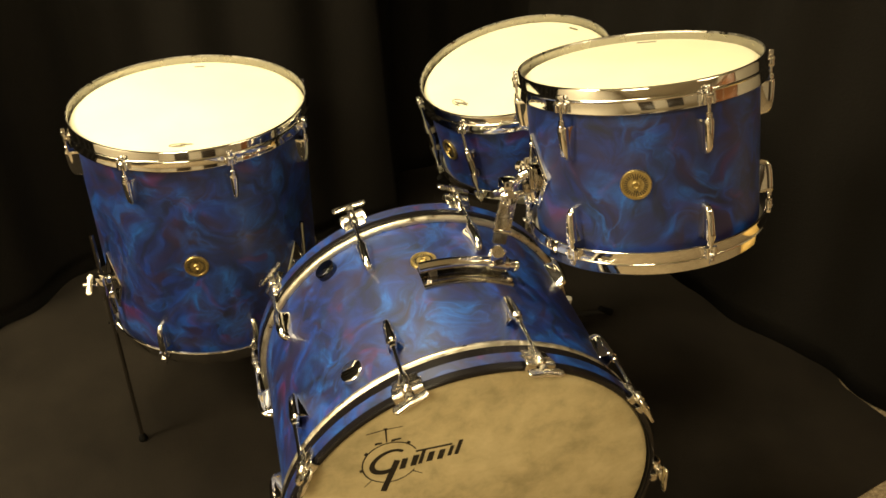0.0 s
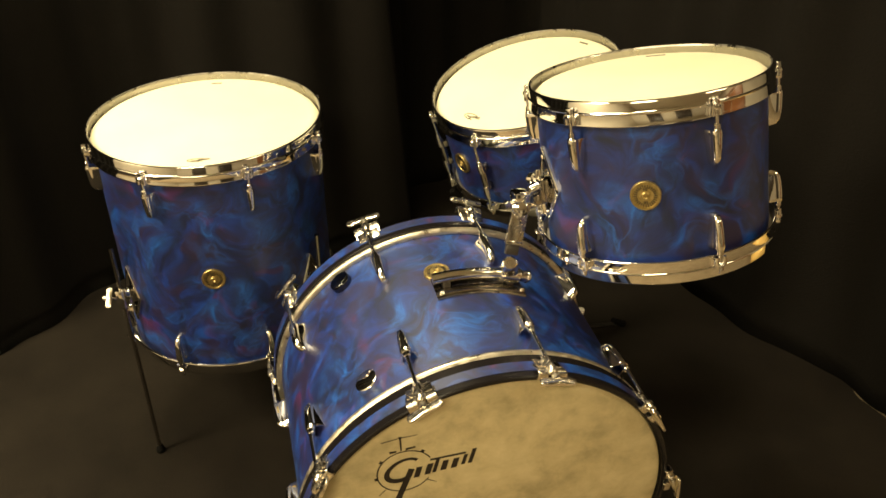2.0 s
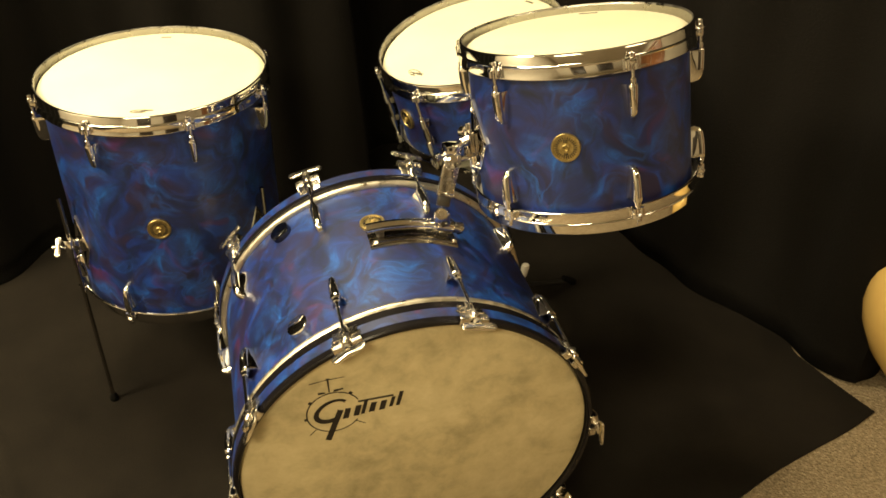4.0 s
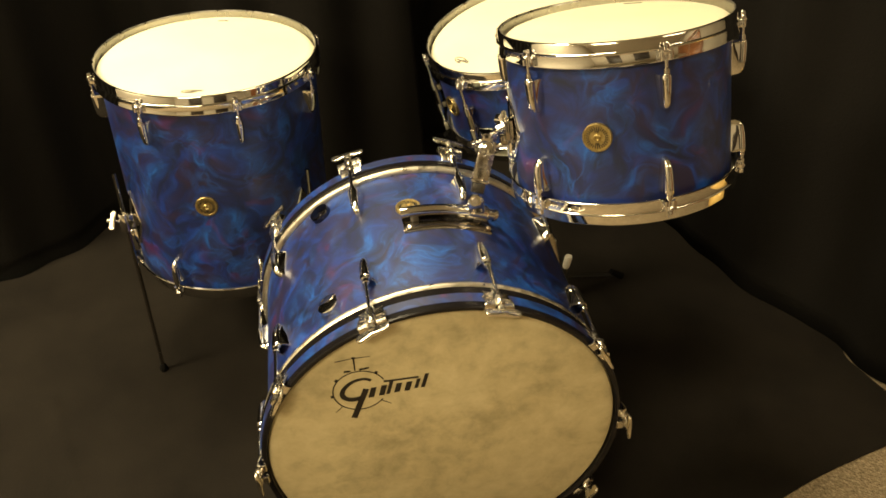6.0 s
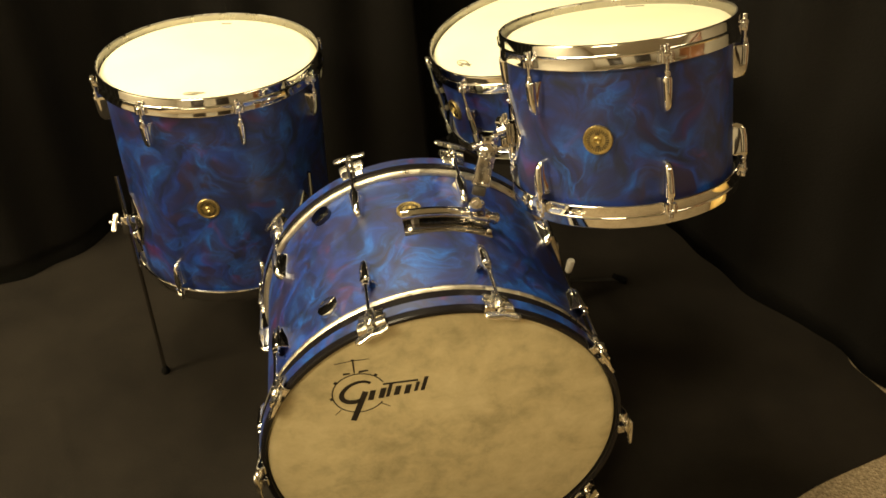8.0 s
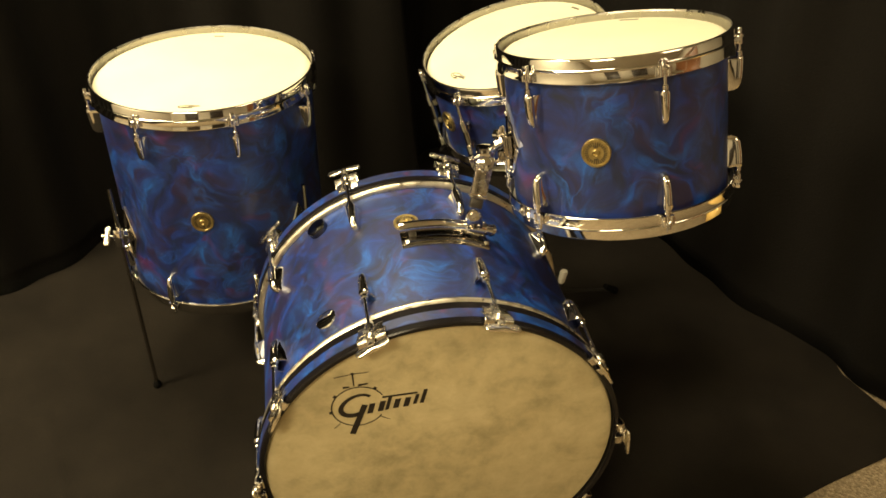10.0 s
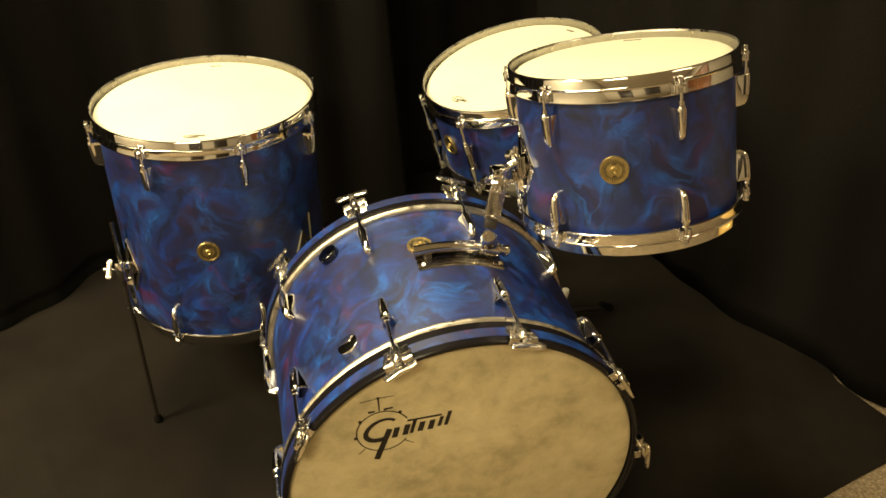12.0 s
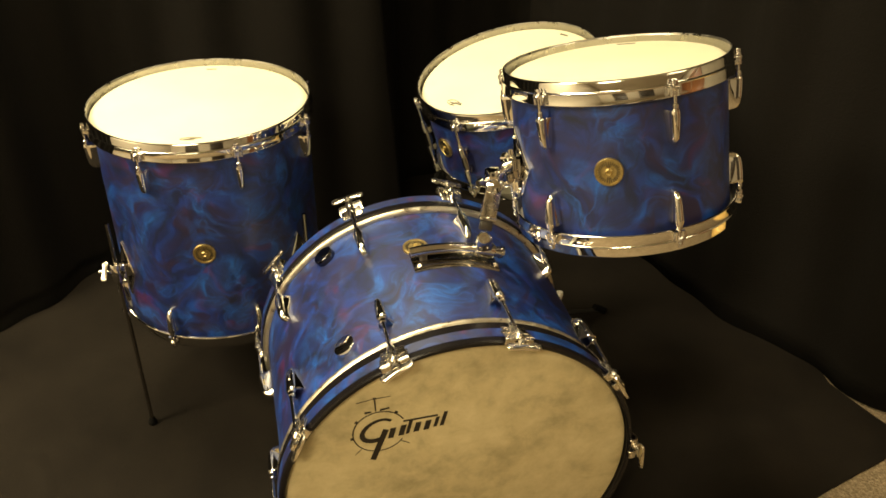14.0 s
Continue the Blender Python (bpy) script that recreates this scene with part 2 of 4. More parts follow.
def block(sx, sy, sz, m=None, bevel=0.0015, bm=None, segs=2):
    """A box of that size with eased edges, centred on m."""
    t = bmesh.new()
    bmesh.ops.create_cube(t, size=1.0)
    bmesh.ops.scale(t, vec=(sx, sy, sz), verts=t.verts)
    t.normal_update()
    sides = [f.normal.copy() for f in t.faces]
    if bevel:
        bmesh.ops.bevel(t, geom=list(t.edges), offset=bevel, segments=segs, affect="EDGES", profile=0.5)
    t.normal_update()
    for f in t.faces:
        f.smooth = any(f.normal.dot(n_) > 0.999 for n_ in sides)
    if m is not None:
        bmesh.ops.transform(t, matrix=m, verts=t.verts)
    return merge(bm, t)


def merge(bm, t):
    if bm is None:
        return t
    me = bpy.data.meshes.new("tmp")
    t.to_mesh(me)
    t.free()
    bm.from_mesh(me)
    bpy.data.meshes.remove(me)
    return bm


def prism(outline, z0, z1, bevel=0.0, bm=None, m=None):
    """A flat outline (x, y) raised from z0 to z1."""
    t = bmesh.new()
    lo = [t.verts.new((x, y, z0)) for x, y in outline]
    hi = [t.verts.new((x, y, z1)) for x, y in outline]
    t.faces.new(lo[::-1]).smooth = True
    t.faces.new(hi).smooth = True
    k = len(outline)
    for i in range(k):
        t.faces.new((lo[i], lo[(i + 1) % k], hi[(i + 1) % k], hi[i]))
    if bevel:
        rim = [e for e in t.edges if all(v in hi for v in e.verts)]
        bmesh.ops.bevel(t, geom=rim, offset=bevel, segments=2, affect="EDGES", profile=0.5)
    if m is not None:
        bmesh.ops.transform(t, matrix=m, verts=t.verts)
    return merge(bm, t)


def thing(name, m, label, category, group=""):
    o = new(name)
    o.empty_display_size = 0.05
    o.matrix_basis = m
    return tagged(o, label, category, group)


def axes(origin, x, z):
    """A pose with that z axis and its x axis near x."""
    z = Vector(z).normalized()
    y = z.cross(Vector(x)).normalized()
    x = y.cross(z)
    m = Matrix((x, y, z)).transposed().to_4x4()
    m.translation = origin
    return m


# ---- the room ----
X0, X1, Y0, Y1 = -2.7, 3.3, -4.6, 1.5


def slab(name, x0, x1, y0, y1, z0, z1, mat_):
    o = new(name, mesh_of(name, block(x1 - x0, y1 - y0, z1 - z0, pose((x0 + x1) / 2, (y0 + y1) / 2, (z0 + z1) / 2), 0), mat_, False))
    return tagged(o, kind="structure")


tagged(slab("floor", X0, X1, Y0, Y1, -0.1, 0.0, CARPET), "beige loop-pile carpet floor", "floor")
tagged(slab("ceiling", X0, X1, Y0, Y1, CEIL, CEIL + 0.1, CEILING), "plain white ceiling", "ceiling")
tagged(slab("wall_north", X0 - 0.12, X1 + 0.12, Y1, Y1 + 0.12, 0, CEIL, PLASTER), "plain cream painted wall", "wall")
tagged(slab("wall_south", X0 - 0.12, X1 + 0.12, Y0 - 0.12, Y0, 0, CEIL, PLASTER), "plain cream painted wall", "wall")
tagged(slab("wall_west", X0 - 0.12, X0, Y0, Y1, 0, CEIL, PLASTER), "plain cream painted wall", "wall")
tagged(slab("wall_east", X1, X1 + 0.12, Y0, Y1, 0, CEIL, PLASTER), "plain cream painted wall", "wall")


def stand_in_door(name, m, mat_, label):
    d = thing(name, m, label, "door")
    d["kind"] = "structure"
    part("leaf", block(0.84, 0.04, 2.03, pose(0, 0, 1.018), 0.003), mat_, d)
    for sx in (-0.46, 0.46):
        part("jamb", block(0.07, 0.05, 2.10, pose(sx, 0, 1.05), 0.004), mat_, d)
    part("lintel", block(0.99, 0.05, 0.07, pose(0, 0, 2.14), 0.004), mat_, d)
    part("door_handle", tube([(0.34, 0.02, 1.0), (0.34, 0.07, 1.0), (0.24, 0.075, 1.0)], 0.009), CHROME, d)


# Unseen doors, added so that the chrome hoops reflect dark and brown blocks.
stand_in_door("stand_in_door_1", pose(0.95, Y0 + 0.03, 0), DARKWOOD, "unseen dark door added for dark shapes reflected in the chrome")
stand_in_door("stand_in_door_2", pose(X1 - 0.03, -2.2, 0, 0, 0, 90), WOOD, "unseen reddish-brown door added for brown reflections in the chrome")
stand_in_door("stand_in_door_4", pose(X1 - 0.03, -3.25, 0, 0, 0, 90), WOOD, "unseen reddish-brown door added to widen the brown reflection")
stand_in_door("stand_in_door_3", pose(-0.9, Y0 + 0.03, 0), DARKWOOD, "unseen dark door added for dark shapes reflected in the chrome")


def ceiling_light(x, y):
    c = thing("ceiling_light", pose(x, y, CEIL), "white rectangular ceiling light fitting, switched on", "ceiling light", "ceiling lights")
    for s in (-1, 1):
        part("frame", block(1.27, 0.04, 0.05, pose(0, s * 0.31, -0.025), 0.004), CEILING, c)
        part("frame", block(0.04, 0.58, 0.05, pose(s * 0.615, 0, -0.025), 0.004), CEILING, c)
    part("reflector", block(1.19, 0.58, 0.012, pose(0, 0, -0.010), 0.002), CEILING, c)


for lx, ly, lp in LAMPS:
    ceiling_light(lx, ly)


# ---- floor cloth and drapes ----
U, V = Vector((0.943, 0.332, 0)), Vector((-0.332, 0.943, 0))


def floor_cloth():
    """A thin black cloth with slightly wavy edges and one soft fold line."""
    bm = bmesh.new()
    nx, ny, wide, deep = 340, 210, 3.4, 2.1
    grid = []
    for i in range(nx + 1):
        row = []
        for j in range(ny + 1):
            a, c = wide * i / nx, deep * j / ny
            e = min(a, wide - a, c, deep - c)
            wob = 0.012 * max(0, 1 - e / 0.3)
            k = min(1.0, max(0.0, (c - 0.20) / 0.14))
            p = Vector((1.397, -0.528, 0)) - U * a + V * c + U * (0.085 * k * k * (3 - 2 * k) * (1 - a / wide))
            p += U * wob * noise.noise((p.x * 5, p.y * 5, 1)) + V * wob * noise.noise((p.x * 5, p.y * 5, 7))
            fold = 0.004 * max(math.exp(-((a - 1.645) / 0.014) ** 2) if c < 0.965 else 0.0, math.exp(-((c - 0.952 - 0.25 * (a - 1.645)) / 0.014) ** 2) if a > 1.63 else 0.0)
            z = 0.004 + 0.0006 * noise.noise((p.x * 6, p.y * 6, 3)) + fold
            row.append(bm.verts.new((p.x, p.y, z)))
        grid.append(row)
    for i in range(nx):
        for j in range(ny):
            bm.faces.new((grid[i][j], grid[i + 1][j], grid[i + 1][j + 1], grid[i][j + 1]))
    edge = [e for e in bm.edges if e.is_boundary]
    ret = bmesh.ops.extrude_edge_only(bm, edges=edge)
    for v in ret["geom"]:
        if isinstance(v, bmesh.types.BMVert):
            v.co.z = 0.0005
    o = new("floor_cloth", mesh_of("floor_cloth", bm, FELT))
    return tagged(o, "black cloth spread flat over the beige carpet", "floor cloth")


floor_cloth()


def smooth_path(points, step=0.012):
    """Evenly spaced points along a rounded line through points."""
    pts = [Vector((*p, 0)) for p in points]
    out = []
    for i in range(len(pts) - 1):
        p0, p1, p2, p3 = pts[max(i - 1, 0)], pts[i], pts[i + 1], pts[min(i + 2, len(pts) - 1)]
        k = max(2, int((p2 - p1).length / step))
        for j in range(k):
            t = j / k
            out.append(0.5 * ((2 * p1) + (p2 - p0) * t + (2 * p0 - 5 * p1 + 4 * p2 - p3) * t * t + (3 * p1 - p0 - 3 * p2 + p3) * t ** 3))
    out.append(pts[-1])
    return out


def drape(points, height, seed, deep=0.035, label="", sway=0.03, flare=0.0):
    """A hanging cloth in soft pleats along a line on the floor."""
    path = smooth_path(points)
    rnd = random.Random(seed)
    bm, s, rows = bmesh.new(), 0.0, 40
    ph, col = rnd.uniform(0, 6), []
    for i, p in enumerate(path):
        d = (path[min(i + 1, len(path) - 1)] - path[max(i - 1, 0)]).normalized()
        nrm = Vector((-d.y, d.x, 0))
        if i:
            s += (p - path[i - 1]).length
        line = []
        for j in range(rows + 1):
            z = height * j / rows
            k = 0.40 + 1.1 * min(1, z / 1.1)
            w = math.sin(s * 34 + ph + 1.8 * noise.noise((s * 2.2, seed, z * 0.35)))
            f = deep * k * (0.55 + 0.6 * noise.noise((s * 1.7, seed + 4, 0))) * w + sway * (0.25 + 0.75 * min(1, z / 0.8)) * noise.noise((s * 3, seed + 9, z * 0.5))
            near_end = max(0.0, 1 - (path[-1] - p).length / 0.3)
            q = p + nrm * f + d * (flare * near_end * max(0.0, 1 - z / 1.3))
            line.append(bm.verts.new((q.x, q.y, 0.006 + z)))
        col.append(line)
    for a, b in zip(col, col[1:]):
        for j in range(rows):
            bm.faces.new((a[j], b[j], b[j + 1], a[j + 1]))
    o = new("drape", mesh_of("drape", bm, VELVET))
    so = o.modifiers.new("thickness", "SOLIDIFY")
    so.thickness = 0.003
    return tagged(o, label, "curtain", "black drapes round the drums")


drape([(-1.35, -0.06), (-1.0, 0.14), (-0.66, 0.29), (-0.52, 0.37), (-0.43, 0.47), (-0.36, 0.56), (-0.20, 0.62), (0.0, 0.58), (0.20, 0.56), (0.40, 0.60)], 2.5, 3, 0.03, "black cloth drape hanging in soft pleats beside the floor tom", 0.03, 0.11)
drape([(0.24, 0.72), (0.42, 0.79), (0.62, 0.90), (0.80, 0.92), (0.97, 0.86), (1.02, 0.78)], 2.5, 8, 0.035, "black cloth drape hanging in soft pleats behind the snare drum")
drape([(0.94, 0.80), (1.08, 0.45), (1.146, 0.21), (1.176, 0.10), (1.214, -0.035), (1.256, -0.125), (1.302, -0.190), (1.332, -0.262), (1.347, -0.352), (1.381, -0.424), (1.404, -0.446), (1.416, -0.446), (1.48, -0.424), (1.60, -0.30), (2.0, 0.0), (2.7, 0.3)], 2.5, 15, 0.017, "black cloth drape hanging beside the rack tom down to the carpet", 0.02)
tagged(new("curtain_rail", mesh_of("curtain_rail", tube([(p.x, p.y, 2.515) for p in smooth_path([(-1.4, -0.08), (-1.0, 0.14), (-0.44, 0.46), (0.2, 0.6), (0.62, 0.90), (0.97, 0.84), (1.18, -0.08), (1.40, -0.42), (2.7, 0.3)], 0.08)], 0.012), DARKWOOD)), "dark round rail that carries the drapes", "curtain rail")


# ---- a gold pot on the carpet ----
def gold_pot():
    prof = [(0.0, 0.001), (0.060, 0.001), (0.070, 0.005), (0.090, 0.034), (0.134, 0.086), (0.176, 0.142), (0.201, 0.194), (0.209, 0.232), (0.209, 0.262), (0.207, 0.284), (0.200, 0.308), (0.185, 0.330), (0.159, 0.349), (0.116, 0.363), (0.062, 0.371), (0.046, 0.373), (0.043, 0.376), (0.0, 0.377)]
    o = new("pot", mesh_of("pot", lathe(prof, 96), GOLD))
    o.matrix_basis = pose(1.540, -0.545, 0.0)
    tagged(o, "rounded shiny gold metal pot on the beige carpet", "pot")


gold_pot()


# ---- drum hardware, built once and shared ----
def lug_mesh(flare):
    """Teardrop lug: a round barrel on a flaring hood, open at the rod's end; base on y = 0, y outwards, z towards the hoop, tip at z = -0.041."""
    bm = bmesh.new()
    rings = []
    # z, half width at the base, half width of the barrel, standing off
    stations = [(-0.0412, 0.0026, 0.0012, 0.0030), (-0.0404, 0.0046, 0.0032, 0.0085), (-0.0378, 0.0058, 0.0044, 0.0140), (-0.0310, 0.0072, 0.0054, 0.0185), (-0.0200, 0.0092, 0.0062, 0.0205), (-0.0080, 0.0114, 0.0068, 0.0214), (0.0030, 0.0134, 0.0072, 0.0218), (0.0068, 0.0141, 0.0073, 0.0217), (0.0084, 0.0140, 0.0068, 0.0209)]
    for z, wb, wt, h in stations:
        wb = wt + flare * (wb - wt)
        half = [(wb, -0.004), (wb, 0.0008), (wb * 0.90 + wt * 0.10, 0.12 * h), (wb * 0.55 + wt * 0.45, 0.33 * h), (wt * 1.06, 0.50 * h), (wt * 0.98, 0.57 * h), (wt, 0.67 * h), (wt * 0.90, 0.81 * h), (wt * 0.66, 0.93 * h), (wt * 0.34, 0.985 * h)]
        rings.append([bm.verts.new((x, y, z)) for x, y in half] + [bm.verts.new((0, h, z))] + [bm.verts.new((-x, y, z)) for x, y in half[::-1]])
    # the hollow at the open end
    for z, k in ((0.0084, 0.80), (0.0075, 0.77), (-0.0120, 0.66)):
        rings.append([bm.verts.new((v.co.x * k, 0.0095 + (v.co.y - 0.0095) * k, z)) for v in rings[8]])
    for a, b in zip(rings, rings[1:]):
        for k in range(len(a) - 1):
            bm.faces.new((a[k], a[k + 1], b[k + 1], b[k]))
    bm.faces.new(rings[-1])
    bm.faces.new(rings[0])
    return mesh_of("lug", bm, CHROME)


LUG, BASS_LUG = lug_mesh(0.50), lug_mesh(0.58)
NUT = mesh_of("swivel_nut", lathe([(0.0, -0.014), (0.0058, -0.014), (0.0062, 0.0015), (0.0058, 0.004), (0.0046, 0.005), (0.0046, 0.011), (0.0038, 0.012), (0.0, 0.012)], 18), CHROME)
EAR = mesh_of("ear", tube([(0.0055, 0.003, -0.0065), (0.0055, 0.003, 0.0085)], 0.0032, 10, tube([(-0.0055, 0.003, -0.0065), (-0.0055, 0.003, 0.0085)], 0.0032, 10, block(0.0205, 0.0085, 0.0125, None, 0.002))), CHROME)
ROD_HEAD = mesh_of("rod_head", block(0.0068, 0.0068, 0.009, pose(0, 0, 0.0095), 0.0012, lathe([(0.0, 0.0), (0.0062, 0.0), (0.0066, 0.001), (0.0066, 0.003), (0.005, 0.0045), (0.0046, 0.0055), (0.0, 0.0055)], 16)), CHROME)
_rods = {}


def rod_mesh(length):
    key = round(length, 4)
    if key not in _rods:
        _rods[key] = mesh_of("tension_rod", tube([(0, 0, 0), (0, 0, -length)], 0.0027, 10), CHROME)
    return _rods[key]


def badge(parent, m, r=0.0208):
    """Round brass badge with a rim, ribs and a grommet in the middle."""
    k = r / 0.0255
    bm = lathe([(0.0, 0.0015), (0.0205, 0.0015), (0.0215, 0.003), (0.0245, 0.003), (0.0255, 0.002), (0.0255, -0.003), (0.0, -0.003)], 48)
    o = part("badge", bm, BRASS, parent, "round brass badge with ribs", m @ Matrix.Diagonal((k, k, 1, 1)))
    gr = lathe([(0.0035, -0.002), (0.0035, 0.003), (0.0050, 0.0045), (0.0068, 0.003), (0.0070, 0.001)], 24)
    part("grommet", gr, BRASS, o)
    ribs = bmesh.new()
    for i in range(28):
        a = 2 * math.pi * i / 28
        lo = 0.0095 if i % 14 in (0, 1, 13) else 0.0135
        block(0.0015, 0.0195 - lo, 0.0016, Matrix.Rotation(a, 4, "Z") @ pose(0, (0.0195 + lo) / 2, 0.0016), 0, ribs)
    part("ribs", ribs, INK, o, "dark recessed ribs")


def hoop_profile(R, up=1, taper=False):
    """Pressed metal hoop: two bands with a bead between, rolled in at the rim; z = 0 is the rim."""
    p = [(R + 0.0030, -0.0030), (R + 0.0038, -0.0006), (R + 0.0055, 0.0), (R + 0.0078, -0.0004), (R + 0.0090, -0.0022), (R + 0.0089, -0.0138), (R + 0.0093, -0.0146), (R + 0.0106, -0.0152), (R + 0.0112, -0.0162), (R + 0.0110, -0.0172), (R + 0.0103, -0.0180), (R + 0.0104, -0.0310), (R + 0.0110, -0.0322), (R + 0.0109, -0.0336), (R + 0.0098, -0.0346), (R + 0.0085, -0.0348), (R + 0.0070, -0.0320), (R + 0.0062, -0.0200), (R + 0.0050, -0.0140), (R + 0.0046, -0.0060)]
    if taper:
        p = [(R + dr, -z) for dr, z in ((0.0085, 0.0348), (0.0108, 0.0342), (0.0116, 0.0328), (0.0116, 0.0304), (0.0108, 0.0288), (0.0085, 0.0272), (0.0068, 0.0200), (0.0035, 0.0100), (0.0012, 0.0022), (-0.0006, 0.0), (-0.0030, 0.0012), (-0.0014, 0.0110), (0.0042, 0.0200), (0.0062, 0.0320))]
    return p if up > 0 else [(r, -z) for r, z in p]


def around(az, r, z, tilt=0.0):
    """A pose on a drum's side: x along the side, y outwards, z up the drum; az from the front (-y) towards +x."""
    a = radians(az)
    return pose(r * math.sin(a), -r * math.cos(a), z, 0, 0, az + 180) @ pose(0, 0, 0, tilt)


def drum(name, m, R, total, turns, label, category, badge_at, marks, long_lugs=False, badge_r=0.0208, taper=False):
    """A drum with two metal hoops, hung from its upper rim at z = 0; total: rim to rim."""
    d = thing(name, m, label, category, "drums of the kit")
    top, bot = -0.017, -total + 0.017
    part("shell", lathe([(R, top - 0.003), (R, bot + 0.003), (R - 0.003, bot), (R - 0.008, bot + 0.003), (R - 0.008, top - 0.003), (R - 0.003, top)], 128, True), WRAP, d, "blue pearl swirl covered shell")
    hd = part("batter_head", lathe([(0.0, -0.010), (R - 0.012, -0.010), (R - 0.004, -0.0125), (R + 0.0015, -0.017), (R + 0.004, -0.022), (R + 0.0025, -0.022), (R - 0.003, -0.0165), (0.0, -0.0125)], 96), HEAD, d, "coated cream batter head")
    rh = part("resonant_head", lathe([(0.0, -total + 0.010), (R - 0.012, -total + 0.010), (R + 0.002, -total + 0.017), (R + 0.004, -total + 0.022), (R - 0.003, -total + 0.0165), (0.0, -total + 0.0125)], 96), CLEAR, d)
    for az, r, w, h in marks:
        bm = bmesh.new()
        if h > 0.006:
            tube([(w * (0.5 * math.cos(t_) - 0.05), h * (0.5 * math.sin(t_)), 0) for t_ in (0.6, 1.2, 1.9, 2.6, 3.3, 4.0, 4.7, 5.3)], 0.0008, 6, bm)
            block(w * 0.95, h * 0.16, 0.0008, pose(w * 0.12, -h * 0.02, 0, 0, 0, 6), 0, bm)
            block(w * 0.10, h * 0.8, 0.0008, pose(w * 0.02, -h * 0.2, 0, 0, 0, -25), 0, bm)
            block(w * 0.40, h * 0.14, 0.0008, pose(w * 0.32, h * 0.26, 0, 0, 0, 8), 0, bm)
        else:
            block(w, h, 0.0008, None, 0, bm)
        a = radians(az)
        part("print_mark", bm, GREYINK, hd, "small dark printed mark", pose(r * math.sin(a), -r * math.cos(a), -0.0096, 0, 0, az))
    for side in (1, -1):
        hp = part("hoop", lathe(hoop_profile(R, side, taper and side < 0), 128, True), HOOPCHROME, d, "chrome pressed metal hoop", pose(0, 0, 0 if side > 0 else -total))
        hp.data.materials.append(HOOPINSIDE)
        for f in hp.data.polygons:
            if f.normal.x * f.center.x + f.normal.y * f.center.y < -0.5 * R * 0.5:
                f.material_index = 1
        for az in turns:
            flip = Matrix.Identity(4) if side > 0 else Matrix.Diagonal((1, 1, -1, 1))
            rr = R + 0.0155
            place("ear", EAR, hp, around(az, R + 0.0135, -0.0245 * side))
            g = Matrix.Translation((0, 0, 0 if side > 0 else -total)) @ (around(az, rr, 0) if side > 0 else around(az, rr, 0) @ pose(0, 0, 0, 0, 180))
            rod = place("tension_rod", rod_mesh(0.040 if not long_lugs else 0.052 + 0.010 * side), d, g @ pose(0, 0, -0.020))
            place("rod_head", ROD_HEAD, rod, pose(0, 0, -0.002))
            if not long_lugs:
                lg = place("lug", LUG, d, g @ pose(0, -0.0155, -0.060 if side > 0 else -0.053), "chrome teardrop lug")
                place("swivel_nut", NUT, lg, pose(0, 0.0155, 0.006))
    if long_lugs:
        half = total / 2 - 0.066
        bm = bmesh.new()
        prof = [(-half, 0.0035), (-half + 0.004, 0.0052), (-half * 0.45, 0.0064), (0, 0.0070), (half * 0.45, 0.0064), (half - 0.004, 0.0052), (half, 0.0035)]
        tube([(0, 0.0125, z) for z, r in prof], [r for z, r in prof], 16, bm)
        for z in (-half + 0.012, half - 0.012):
            block(0.012, 0.012, 0.014, pose(0, 0.004, z), 0.002, bm)
        me = mesh_of("lug", bm, DIMCHROME)
        for az in turns:
            lg = place("lug", me, d, around(az, R, -total / 2 - 0.008), "chrome double-ended tube lug")
            place("swivel_nut", NUT, lg, pose(0, 0.0155, half - 0.002))
            place("swivel_nut", NUT, lg, pose(0, 0.0155, -half + 0.002, 180))
    badge(d, around(badge_at[0], R + 0.0015, badge_at[1]) @ pose(0, 0, 0, -90), badge_r)
    return d


def diamond_plate(parent, m, w, h, R, name="bracket_plate"):
    """A four-cornered plate bent to the drum's side, with a raised rim; x along the side, z up."""
    bm = bmesh.new()
    outline = [(0, h / 2), (w * 0.07, h * 0.45), (w * 0.47, h * 0.05), (w / 2, 0), (w * 0.47, -h * 0.05), (w * 0.07, -h * 0.45), (0, -h / 2), (-w * 0.07, -h * 0.45), (-w * 0.47, -h * 0.05), (-w / 2, 0), (-w * 0.47, h * 0.05), (-w * 0.07, h * 0.45)]

    def bend(x, y, z):
        a = x / R
        return ((R + y) * math.sin(a), (R + y) * math.cos(a) - R, z)

    rings = []
    for s, y in ((1.0, -0.001), (1.0, 0.003), (0.94, 0.0045), (0.80, 0.0045), (0.74, 0.003), (0.02, 0.003)):
        rings.append([bm.verts.new(bend(x * s, y, z * s)) for x, z in outline])
    for a, b in zip(rings, rings[1:]):
        for i in range(len(outline)):
            j = (i + 1) % len(outline)
            bm.faces.new((a[i], a[j], b[j], b[i]))
    bm.faces.new(rings[-1])
    return part(name, bm, CHROME, parent, "", m)


def squared(v):
    return math.copysign(abs(v) ** 0.55, v)


